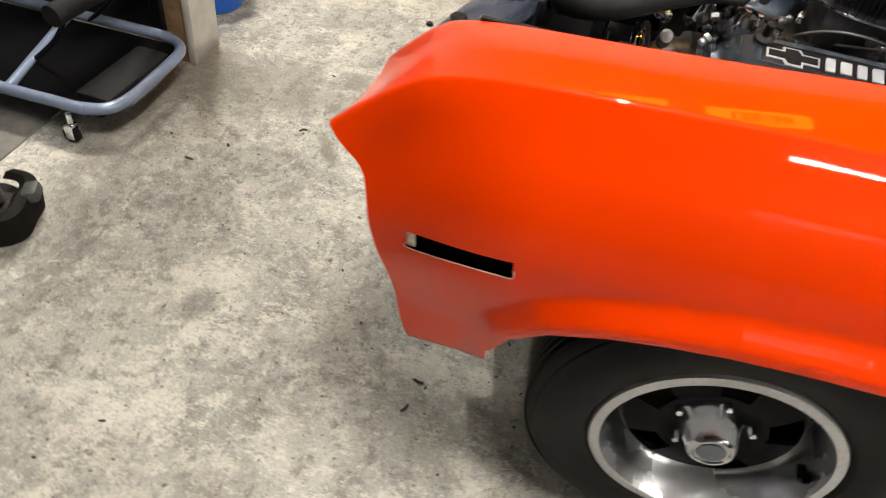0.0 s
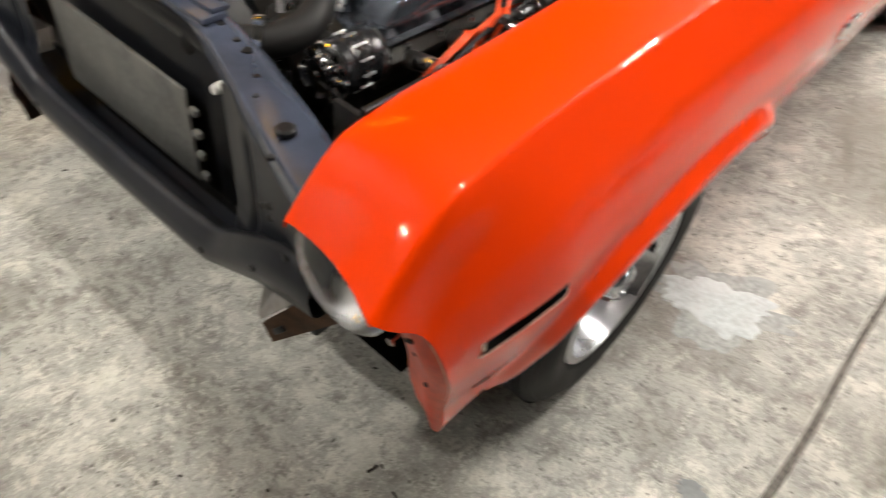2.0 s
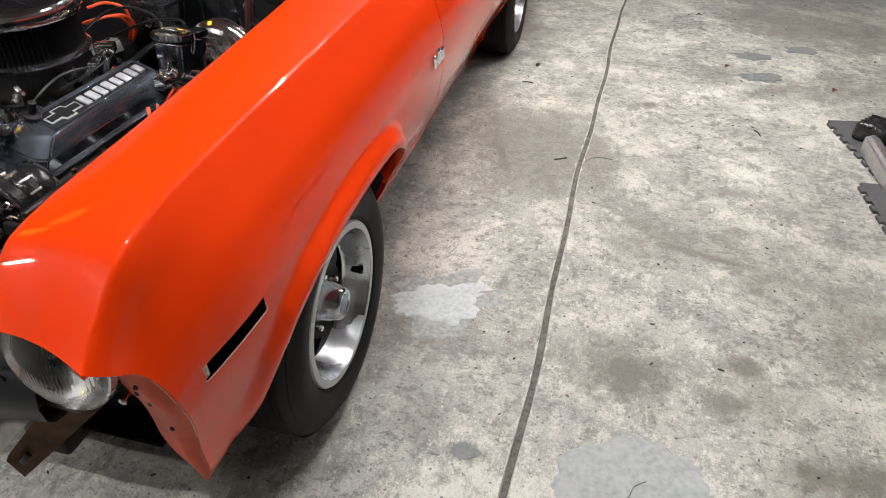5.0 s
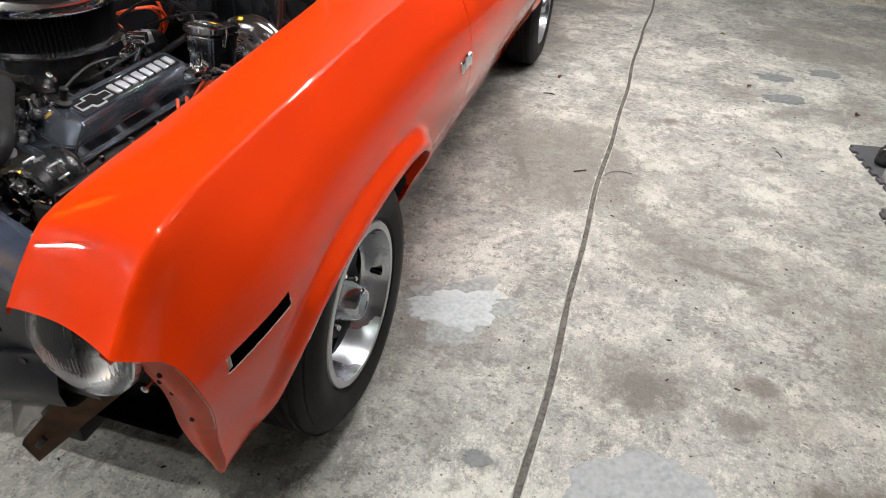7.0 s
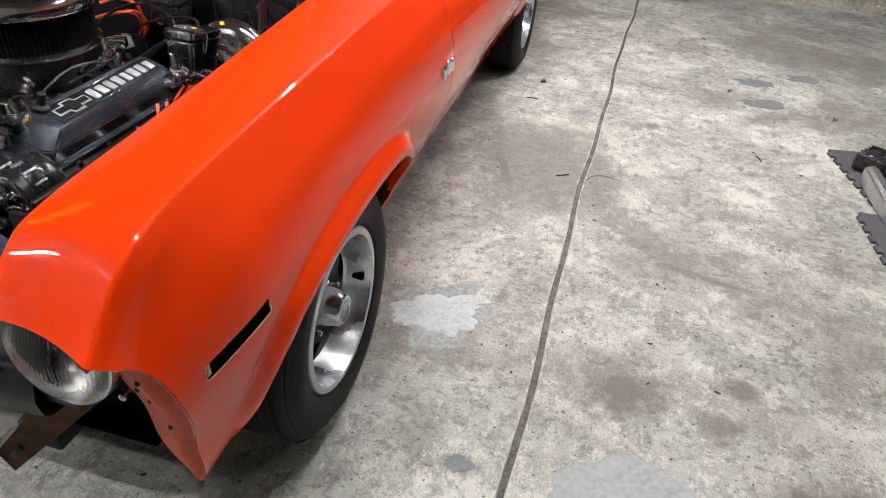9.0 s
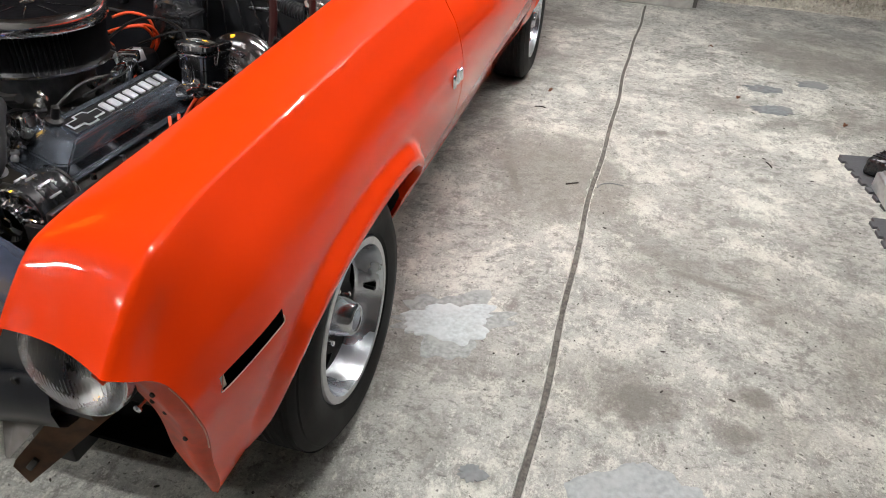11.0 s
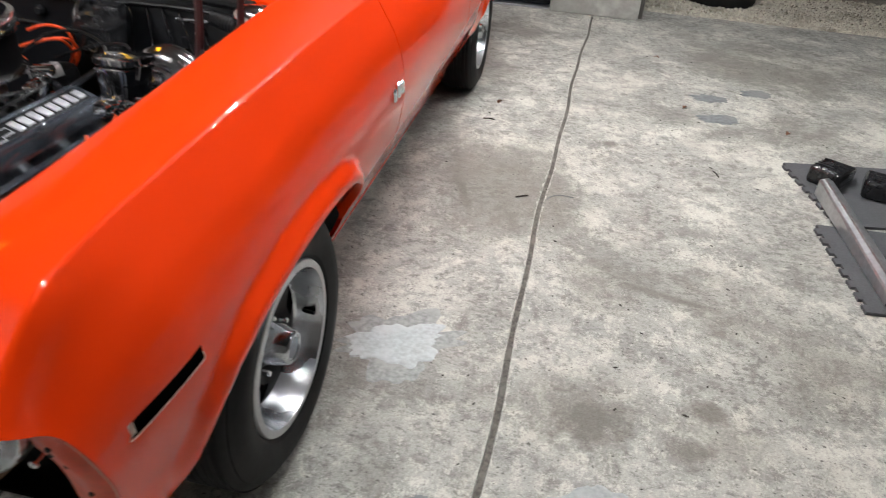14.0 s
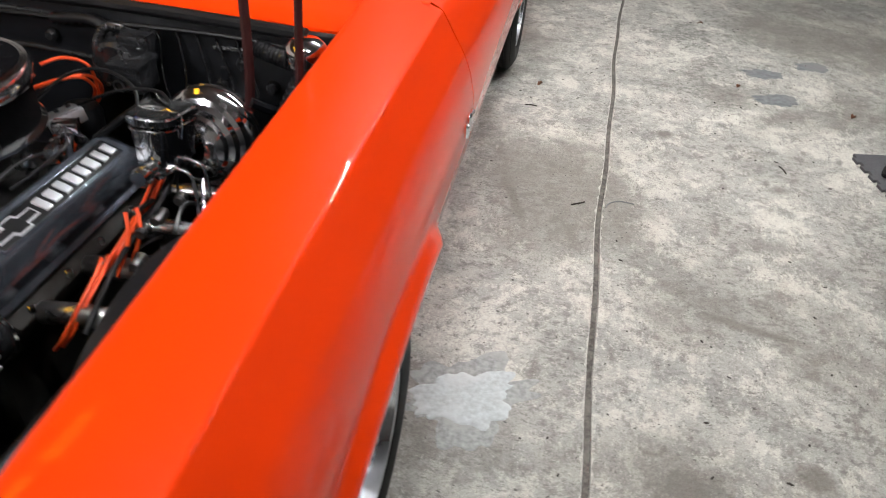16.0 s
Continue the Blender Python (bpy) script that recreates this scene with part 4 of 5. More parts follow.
def fender_flange():
    """Bare rolled flange below the nose tip, where the filler panel is missing, with two hanging screws."""
    def at(q, w):
        z = 0.772 - 0.408 * q
        y = lerp_table(z, FRONT[::-1])
        x = side_x(y, z)
        wide = lerp_table(q, [(0.0, 0.10), (0.06, 0.75), (0.15, 1.15), (0.30, 1.05), (0.6, 0.92), (0.85, 0.75), (1.0, 0.35)])
        back = 0.006 * smoothstep(q, 0.05, 0.25)
        return (x - 0.095 * wide * w, y - 0.013 * wide * math.sin(math.pi * min(1, w * 1.6)) * smoothstep(q, 0.1, 0.3) + back * w * w * 1.6, z - 0.012 * w * (1 - smoothstep(q, 0.0, 0.2)))
    for s in (1, -1):
        bm = B()
        sheet(bm, [[(s * p[0], p[1], p[2]) for p in (at(q, w) for w in (0.0, 0.12, 0.3, 0.5, 0.55, 0.8, 1.0))] for q in np.linspace(0, 1, 40)])
        fl = part("fender_flange", bm, M["primer"], car, "dull bare flange at the fender's front edge", sharp=60)
    fl = part("pressed_edge", hose(B(), [at(q, 0.03) for q in np.linspace(0.16, 0.60, 8)], 0.0011, 6, 3), M["flange_edge"], fl, "thin bright chafed edge")
    for q, w in ((0.14, 0.95), (0.34, 0.98)):
        x, y, z = at(q, w)
        part("screw", lathe(B(), [(0.0025, 0.004), (0.0025, -0.012), (0.0065, -0.013), (0.0065, -0.016), (0.0, -0.018)], (x, y - 0.004, z - 0.004), "Y", 10, caps=False), M["polished"], fl, "hanging bright screw")
    for q, w in ((0.22, 0.42), (0.40, 0.72), (0.33, 0.8), (0.53, 0.40)):
        x, y, z = at(q, w)
        part("flange_hole", lathe(B(), [(0.0, -0.0025), (0.0038, -0.0025), (0.0045, 0.0)], (x, y, z), "Y", 10, caps=False), M["black"], fl)


fender_flange()

# ---- engine bay ----
part("firewall", box(B(), (1.24, 0.03, 0.60), (0, 0.628, 0.62), 0.01), M["blackmetal"], car, "black painted firewall")
for s in (1, -1):
    part("inner_fender", box(B(), (0.012, 1.2, 0.34), (s * 0.60, 0.05, 0.72), 0.004, (0, s * 8, 0)), M["blackmetal"], car, "black inner fender panel")
eng = part("engine_block", box(B(), (0.34, 0.56, 0.34), (0, 0.16, 0.42), 0.03), M["castiron"], car, "grimy V8 engine block")
for s in (1, -1):
    bm = box(B(), (0.125, 0.50, 0.11), (s * 0.172, 0.14, 0.592), 0.010, (0, s * 30, 0))
    part("cylinder_head", bm, M["castiron"], eng, "grimy cylinder head")


def valve_cover(s):
    """Tall cover with chamfered shoulders, tilted outward with its bank."""
    e = Matrix.Translation((s * 0.162, 0.125, 0.660)) @ Euler((0, radians(s * 20), 0)).to_matrix().to_4x4()
    bm = B()
    levels = [(0.073, 0.276, 0.0), (0.073, 0.276, 0.010), (0.066, 0.268, 0.014), (0.062, 0.256, 0.050), (0.043, 0.214, 0.079), (0.040, 0.210, 0.082)]
    rings = []
    for hx, hy, z in levels:
        c = min(0.020, hx * 0.4)
        pts = [(hx - c, -hy), (hx, -hy + c), (hx, hy - c), (hx - c, hy), (-hx + c, hy), (-hx, hy - c), (-hx, -hy + c), (-hx + c, -hy)]
        rings.append([bm.verts.new(e @ Vector((x, y, z))) for x, y in pts])
    for a, b in zip(rings, rings[1:]):
        for k in range(8):
            bm.faces.new((a[k], a[(k + 1) % 8], b[(k + 1) % 8], b[k]))
    bm.faces.new(rings[-1])
    bmesh.ops.bevel(bm, geom=[x for x in bm.edges], offset=0.003, segments=2, affect="EDGES")
    vc = part("valve_cover", bm, M["gunmetal"], eng, "gunmetal valve cover with raised badge", sharp=25)

    def on(name, bm, mat, label=""):
        bm.transform(e)
        return part(name, bm, mat, eng, label)

    # sunken badge field in a thin frame, plain emblem and plain letter blocks
    field = box(B(), (0.052, 0.362, 0.002), (s * 0.002, 0.010, 0.0822), 0.0005)
    on("badge_field", field, M["black"], "dark badge field")
    rim = B()
    for x in (-0.027, 0.027):
        box(rim, (0.003, 0.368, 0.005), (s * 0.002 + x, 0.010, 0.0840), 0.001)
    for y in (-0.173, 0.193):
        box(rim, (0.056, 0.003, 0.005), (s * 0.002, y, 0.0842), 0.001)
    on("badge_frame", rim, M["gunmetal"], "raised frame round the badge")
    for name, grow, z, mat in (("badge_emblem", 0.0, 0.0848, M["letters"]), ("badge_inlay", 0.009, 0.0868, M["black"])):
        w, l = 0.044 - grow, 0.104 - grow
        n, m = 0.024 - grow, 0.040 - grow
        cross = [(-n / 2, -l / 2), (n / 2, -l / 2), (n / 2, -m / 2), (w / 2, -m / 2 + 0.006), (w / 2, m / 2), (n / 2, m / 2), (n / 2, l / 2), (-n / 2, l / 2), (-n / 2, m / 2), (-w / 2, m / 2 - 0.006), (-w / 2, -m / 2), (-n / 2, -m / 2)]
        on(name, prism(B(), [(s * 0.002 + x, -0.110 + y) for x, y in cross], 0.0826, z), mat, "raised cross-shaped emblem outline" if grow == 0 else "")
    for k in range(8):
        on("badge_block", box(B(), (0.034 - 0.003 * (k % 3 == 1), 0.0185 + 0.003 * (k % 2), 0.006), (s * 0.002, -0.038 + 0.0305 * k, 0.0850), 0.002), M["letters"], "raised bright block")
    on("breather_grommet", lathe(B(), [(0.017, 0.078), (0.019, 0.084), (0.019, 0.089), (0.013, 0.091), (0.009, 0.094), (0.009, 0.122), (0.006, 0.124), (0.0, 0.124)], (-s * 0.030, -0.170, 0.002), "Z", 20, caps=False), M["black"], "black rubber breather")
    return vc


valve_cover(1)
valve_cover(-1)


def air_cleaner():
    c = (-0.055, 0.185)
    e = part("air_cleaner", lathe(B(), [(0.0, 0.785), (0.155, 0.79), (0.172, 0.80), (0.174, 0.806), (0.160, 0.812)], (*c, 0), "Z", 72, caps=False), M["chrome"], eng, "round chrome-rimmed air cleaner")
    bm, n = B(), 180
    lo, hi = [], []
    for k in range(n):
        r = 0.163 if k % 2 else 0.153
        t = 2 * math.pi * k / n
        lo.append(bm.verts.new((c[0] + r * math.cos(t), c[1] + r * math.sin(t), 0.806)))
        hi.append(bm.verts.new((c[0] + r * math.cos(t), c[1] + r * math.sin(t), 0.897)))
    for k in range(n):
        bm.faces.new((lo[k], lo[(k + 1) % n], hi[(k + 1) % n], hi[k]))
    part("filter_element", bm, M["black"], eng, "black pleated filter element", sharp=10)
    part("air_cleaner_rim", lathe(B(), [(0.160, 0.893), (0.172, 0.896), (0.176, 0.902), (0.176, 0.925), (0.171, 0.934), (0.158, 0.936)], (*c, 0), "Z", 72, caps=False), M["bright"], eng, "chrome lid rim")
    part("air_cleaner_lid", lathe(B(), [(0.163, 0.9355), (0.150, 0.932), (0.060, 0.934), (0.040, 0.931), (0.0, 0.931)], (*c, 0), "Z", 72, caps=False), M["lid"], eng, "dark glossy lid with radial sheen")
    bm = lathe(B(), [(0.016, 0.931), (0.016, 0.934), (0.008, 0.937), (0.006, 0.944), (0.0, 0.945)], (*c, 0), "Z", 24, caps=False)
    part("wing_nut", bm, M["chrome"], eng)
    for k in range(12):
        t = 2 * math.pi * (k + 0.3) / 12
        part("lid_rib", box(B(), (0.10, 0.0016, 0.002), (c[0] + 0.10 * math.cos(t), c[1] + 0.10 * math.sin(t), 0.9345), 0.0005, (0, 0, math.degrees(t))), M["blackgloss"], eng)
    part("carburettor", box(B(), (0.14, 0.20, 0.10), (c[0], c[1], 0.735), 0.012), M["castalloy"], eng, "alloy carburettor")
    part("intake_manifold", box(B(), (0.20, 0.42, 0.09), (0, 0.16, 0.65), 0.02), M["castalloy"], eng, "cast intake manifold")
    bm = B()
    box(bm, (0.05, 0.03, 0.025), (0.135, 0.27, 0.80), 0.004, (0, 0, 20))
    box(bm, (0.02, 0.07, 0.016), (0.125, 0.235, 0.775), 0.004, (0, 0, 20))
    box(bm, (0.012, 0.03, 0.06), (0.14, 0.26, 0.77), 0.003, (0, 15, 20))
    part("throttle_linkage", bm, M["chrome"], eng, "bright throttle linkage")


air_cleaner()


def brakes():
    """Booster and master cylinder lean nose-up with the firewall."""
    tip = Matrix.Translation((0.341, 0.436, 0.723)) @ Euler((radians(-9), 0, 0)).to_matrix().to_4x4()

    def tilted(name, bm, mat, parent, label="", sharp=35):
        bm.transform(tip)
        return part(name, bm, mat, parent, label, sharp)

    def rounded(w, l, c):
        """Outline with cut front corners."""
        return [(-w + c, -l), (w - c, -l), (w - 0.3 * c, -l + 0.3 * c), (w, -l + c), (w, l), (-w, l), (-w, -l + c), (-w + 0.3 * c, -l + 0.3 * c)]

    y = -0.163
    def tank(w, l, z0, z1, c=0.022, bevel=0.004):
        bm = prism(B(), [(px, y + py) for px, py in rounded(w, l, c)], z0, z1)
        bmesh.ops.bevel(bm, geom=list(bm.edges), offset=bevel, segments=2, affect="EDGES")
        return bm

    mc = tilted("master_cylinder", tank(0.040, 0.052, 0.004, 0.052), M["plated"], car, "chrome brake master cylinder")
    tilted("reservoir_neck", tank(0.043, 0.056, 0.046, 0.084), M["plated"], mc)
    tilted("reservoir_step", tank(0.047, 0.060, 0.079, 0.087, 0.024, 0.003), M["chrome"], mc)
    tilted("reservoir_lid", tank(0.049, 0.063, 0.091, 0.112, 0.026, 0.005), M["plated"], mc, "chrome reservoir lid")
    tilted("bore", lathe(B(), [(0.0, -0.262), (0.016, -0.262), (0.020, -0.256), (0.020, -0.236), (0.017, -0.232), (0.017, -0.215), (0.025, -0.205), (0.025, -0.05)], axis="Y", n=24, caps=False), M["chrome"], mc, "chrome cylinder bore")
    tilted("bail", hose(B(), [(-0.047, y - 0.01, 0.06), (-0.048, y - 0.005, 0.106), (0, y, 0.115), (0.048, y - 0.005, 0.106), (0.047, y - 0.01, 0.06)], 0.0025, 8, 4), M["chrome"], mc)
    for k, dy in enumerate((0.0, 0.05)):
        tilted("brake_pipe", hose(B(), [(0.02, y - 0.035 + dy, 0.008), (0.055, y - 0.045 + dy, 0.010), (0.078, y - 0.048 + dy, 0.004), (0.086, y - 0.045 + dy, -0.03), (0.086, y - 0.04 + dy, -0.10), (0.06, y + 0.02, -0.2)], 0.0035, 8, 5), M["polished"], mc, "bright steel brake pipe")
        tilted("pipe_union", lathe(B(), [(0.0, 0.022), (0.010, 0.022), (0.010, 0.036), (0.007, 0.038), (0.007, 0.046), (0.0, 0.046)], (0, y - 0.038 + dy, 0.008), "X", 6), M["bright"], mc)
    tilted("brake_booster", lathe(B(), [(0.03, -0.086), (0.052, -0.084), (0.068, -0.074), (0.073, -0.064), (0.071, -0.059), (0.083, -0.054), (0.090, -0.044), (0.088, -0.040), (0.099, -0.035), (0.106, -0.024), (0.104, -0.019), (0.113, -0.013), (0.118, -0.004), (0.118, 0.003), (0.113, 0.007), (0.118, 0.013), (0.118, 0.020), (0.095, 0.055), (0.045, 0.09), (0.045, 0.175)], at=(0.016, 0, 0), axis="Y", n=64, caps=False), M["plated"], car, "round chrome brake booster with stepped rings", sharp=30)


brakes()


def bay_details():
    # blower box and wiper motor on the firewall
    m = part("wiper_motor", box(B(), (0.074, 0.078, 0.060), (0.168, 0.520, 0.832), 0.005), M["blackgloss"], car, "black wiper motor box on the firewall")
    part("motor_lid", box(B(), (0.082, 0.086, 0.010), (0.168, 0.520, 0.865), 0.003), M["blackgloss"], m)
    for k in range(5):
        part("lid_rib", box(B(), (0.003, 0.080, 0.004), (0.185 + 0.005 * k, 0.520, 0.8715), 0.001), M["blackgloss"], m)
    mc = part("motor_cover", box(B(), (0.080, 0.050, 0.050), (0.150, 0.580, 0.880), 0.012), M["blackgloss"], m)
    for k in range(4):
        part("cover_rib", box(B(), (0.006, 0.040, 0.005), (0.158 + 0.010 * k, 0.578, 0.9065), 0.001), M["blackgloss"], mc)
    for a, b in ((-0.030, -0.030), (-0.012, -0.016), (-0.030, 0.028), (-0.012, 0.012), (0.006, -0.030)):
        part("screw", lathe(B(), [(0.0028, 0.869), (0.0028, 0.872), (0.0, 0.873)], (0.168 + a, 0.520 + b, 0), "Z", 8, caps=False), M["castalloy"], m)
    part("gear_case", lathe(B(), [(0.0, -0.045), (0.050, -0.045), (0.058, -0.038), (0.060, -0.02), (0.060, 0.02), (0.0, 0.02)], (0.105, 0.585, 0.830), "Y", 32, caps=False), M["blackgloss"], m, "round black gear case")
    for k in range(6):
        t = 2 * math.pi * k / 6
        part("case_bolt", lathe(B(), [(0.0045, -0.040), (0.0045, -0.050), (0.0, -0.051)], (0.105 + 0.048 * math.cos(t), 0.585, 0.830 + 0.048 * math.sin(t)), "Y", 6, caps=False), M["castalloy"], m)
    part("motor_ring", lathe(B(), [(0.009, -0.042), (0.013, -0.045), (0.015, -0.040)], (0.150, 0.522, 0.818), "Y", 24, caps=False), M["castalloy"], m)
    part("corrugated_conduit", hose(B(), [(0.11, 0.60, 0.90), (0.075, 0.585, 0.905), (0.050, 0.575, 0.87), (0.045, 0.575, 0.82), (0.055, 0.58, 0.76)], 0.010, 12, 14, 0.14), M["blackgloss"], m, "corrugated black conduit")
    for ob in [m, *m.children, *mc.children]:
        ob.data.transform(Matrix.Translation((-0.003, -0.034, -0.006)))
    # pressed ribs, plugs and wires over the firewall
    for z, x0, x1 in ((0.89, -0.55, 0.10), (0.80, -0.5, 0.05), (0.86, 0.30, 0.55)):
        part("firewall_rib", hose(B(), [(x0, 0.611, z), ((x0 + x1) / 2, 0.609, z + 0.004), (x1, 0.611, z - 0.012)], 0.007, 8, 5), M["blackgloss"], car)
    for x, z in ((0.37, 0.83), (0.31, 0.77), (0.44, 0.78), (0.02, 0.86), (-0.12, 0.84), (0.10, 0.76)):
        part("grommet", lathe(B(), [(0.0, -0.020), (0.010, -0.020), (0.015, -0.012), (0.017, 0.0)], (x, 0.611, z), "Y", 14, caps=False), M["blackgloss"], car)
    for k in range(7):
        a = 0.05 * k
        part("loom_wire", hose(B(), [(0.05 + a, 0.62, 0.90 - 0.01 * (k % 3)), (0.07 + a, 0.60, 0.86), (0.04 + a * 1.2, 0.60, 0.80 - 0.01 * k), (0.12 + a * 0.6, 0.58, 0.72)], 0.0032, 6, 5), M["blackgloss"], car)
    part("heater_hose", hose(B(), [(-0.10, 0.60, 0.885), (0.0, 0.595, 0.895), (0.045, 0.59, 0.875), (0.06, 0.59, 0.82), (0.05, 0.60, 0.75)], 0.013, 12, 10, 0.12), M["black"], car, "ribbed black conduit")
    part("conduit", hose(B(), [(0.42, 0.585, 0.885), (0.47, 0.575, 0.875), (0.53, 0.555, 0.865), (0.57, 0.50, 0.84)], 0.019, 12, 12, 0.12), M["black"], car, "ribbed black hose")
    part("cowl_seal", hose(B(), [(-0.56, 0.612, 0.918), (0.0, 0.618, 0.930), (0.53, 0.612, 0.918)], 0.015, 10, 6), M["black"], car, "black cowl seal")
    part("wiring_loom", hose(B(), [(-0.5, 0.602, 0.880), (0.0, 0.604, 0.888), (0.3, 0.602, 0.895), (0.50, 0.598, 0.888)], 0.006, 8, 6), M["black"], car, "black wiring loom")
    for k, z in enumerate((0.80, 0.74, 0.69)):
        part("loom_clip", box(B(), (0.02, 0.012, 0.03), (0.32 - 0.1 * k, 0.608, z), 0.003), M["blackmetal"], car)
    # bonnet hinge arms and the dish behind them
    for x0, x1, r in ((0.492, 0.470, 0.0105), (0.598, 0.585, 0.009)):
        bm = B()
        hose(bm, [(x0, 0.37, 0.84), (x0 - 0.004, 0.40, 0.92), (x1, 0.45, 1.10), (x1, 0.47, 1.26)], r, 8, 5)
        part("bonnet_hinge_arm", bm, M["maroon"], car, "dark maroon bonnet hinge arm")
    part("hinge_link", hose(B(), [(0.495, 0.37, 0.86), (0.53, 0.42, 0.82), (0.56, 0.47, 0.80)], 0.011, 8, 4), M["blackmetal"], car)
    part("hinge_spring", hose(B(), [(0.55, 0.33 + 0.02 * 1, 0.80), (0.56, 0.45, 0.86), (0.57, 0.56, 0.90)], 0.014, 10, 16, 0.2), M["blackmetal"], car, "coiled hinge spring")
    part("chrome_dome", lathe(B(), [(0.046, 0.88), (0.048, 0.905), (0.044, 0.918), (0.030, 0.930), (0.0, 0.935)], (0.560, 0.53, 0.010), "Z", 36, caps=False), M["chrome"], car, "bright domed canister in the bay corner")
    # ignition leads
    def leads(pts, n, spread, label):
        for k in range(n):
            o = spread * (k - (n - 1) / 2)
            part("ignition_lead", hose(B(), [(x + o * 0.6, y + o, z + 0.5 * abs(o)) for x, y, z in pts], 0.0042, 8, 6), M["wire"], eng, label)
    leads([(0.30, 0.40, 0.705), (0.320, 0.34, 0.722), (0.322, 0.27, 0.705), (0.310, 0.225, 0.665), (0.285, 0.20, 0.61)], 3, 0.010, "orange spark plug lead")
    leads([(0.315, 0.18, 0.668), (0.330, 0.13, 0.672), (0.325, 0.075, 0.650), (0.29, 0.06, 0.60)], 2, 0.010, "orange spark plug lead")
    leads([(0.318, 0.06, 0.655), (0.336, 0.01, 0.655), (0.336, -0.05, 0.630), (0.318, -0.09, 0.585), (0.29, -0.085, 0.55)], 2, 0.012, "orange spark plug lead")
    leads([(-0.03, 0.40, 0.80), (0.02, 0.43, 0.815), (0.055, 0.465, 0.81), (0.05, 0.50, 0.76), (0.0, 0.50, 0.69)], 2, 0.014, "orange spark plug lead")
    leads([(-0.06, 0.47, 0.825), (-0.02, 0.50, 0.835), (0.03, 0.515, 0.815), (0.04, 0.51, 0.74)], 1, 0.014, "orange spark plug lead")
    leads([(0.06, 0.36, 0.70), (0.09, 0.30, 0.705), (0.10, 0.24, 0.70)], 2, 0.014, "orange spark plug lead")
    part("coil_wire", hose(B(), [(0.01, 0.33, 0.80), (0.06, 0.40, 0.845), (0.12, 0.44, 0.85), (0.20, 0.42, 0.83), (0.24, 0.36, 0.80)], 0.004, 8, 6), M["black"], eng, "thin black coil wire")
    bracket = box(B(), (0.046, 0.085, 0.005), (0.035, 0.372, 0.765), 0.001, (6, -12, -25))
    box(bracket, (0.005, 0.085, 0.030), (0.060, 0.365, 0.752), 0.001, (6, -12, -25))
    plate = part("throttle_bracket", bracket, M["silver"], eng, "drilled bright throttle bracket")
    for k in range(3):
        part("bracket_hole", lathe(B(), [(0.0, 0.0), (0.005, 0.0), (0.006, -0.003)], (0.022 + 0.011 * k, 0.345 + 0.026 * k, 0.7695 + 0.002 * k), "Z", 10, caps=False), M["black"], plate)
    leads([(0.345, 0.13, 0.72), (0.36, 0.10, 0.68), (0.33, 0.08, 0.60)], 2, 0.02, "orange spark plug lead")
    for y in (-0.06, 0.08, 0.22, 0.36):
        part("plug_boot", lathe(B(), [(0.008, 0.0), (0.009, 0.03), (0.006, 0.05), (0.0, 0.05)], (0.285, y, 0.595), "X", 12), M["black"], eng)
        part("header_pipe", hose(B(), [(0.25, y + 0.01, 0.60), (0.325, y + 0.01, 0.612), (0.395, y + 0.03, 0.59), (0.425, y + 0.08, 0.50), (0.38, y + 0.18, 0.36)], 0.021, 14, 5), M["header"], eng, "coated exhaust header pipe")
    for pts, r, m, label in (
        ([(0.10, -0.06, 0.80), (0.04, -0.05, 0.79), (-0.06, -0.03, 0.80), (-0.2, 0.0, 0.79)], 0.011, "rubber", "black breather hose"),
        ([(0.10, 0.02, 0.74), (0.11, 0.08, 0.77), (0.10, 0.16, 0.77), (0.12, 0.24, 0.76)], 0.0035, "castalloy", "grey fuel line"),
        ([(0.12, 0.10, 0.75), (0.15, 0.16, 0.77), (0.145, 0.26, 0.775), (0.11, 0.34, 0.78)], 0.003, "black", "thin throttle cable"),
        ([(0.02, -0.08, 0.74), (0.08, -0.06, 0.76), (0.10, 0.0, 0.75)], 0.007, "black", "black vacuum hose"),
        ([(0.10, 0.36, 0.80), (0.20, 0.38, 0.84), (0.30, 0.36, 0.86), (0.36, 0.30, 0.87)], 0.0035, "black", "black vacuum line"),
        ([(0.12, 0.36, 0.72), (0.17, 0.40, 0.76), (0.20, 0.45, 0.78), (0.16, 0.52, 0.76)], 0.009, "black", "black heater hose"),
        ([(0.30, 0.36, 0.70), (0.34, 0.30, 0.72), (0.36, 0.20, 0.70), (0.35, 0.05, 0.66), (0.37, -0.1, 0.62)], 0.006, "black", "black loom"),
        ([(0.45, 0.16, 0.66), (0.44, 0.05, 0.63), (0.46, -0.08, 0.60), (0.44, -0.3, 0.55)], 0.012, "black", "black steering shaft cover"),
        ([(0.40, 0.30, 0.70), (0.43, 0.24, 0.68), (0.45, 0.18, 0.66), (0.44, 0.12, 0.62)], 0.005, "polished", "bright brake line"),
    ):
        part("line", hose(B(), pts, r, 8, 6), M[m], car, label)
    for x, y, z, l in ((0.385, 0.16, 0.70, 0.05), (0.39, 0.06, 0.665, 0.045), (0.40, -0.03, 0.64, 0.05), (0.41, 0.2, 0.72, 0.03), (0.37, 0.12, 0.69, 0.035)):
        part("fitting", lathe(B(), [(0.0, -l / 2), (0.010, -l / 2), (0.012, -l / 4), (0.008, 0), (0.012, l / 4), (0.0, l / 2)], (x, y, z), "Y", 10), M["castalloy"], car, "small grey fitting")
    rng = random.Random(21)
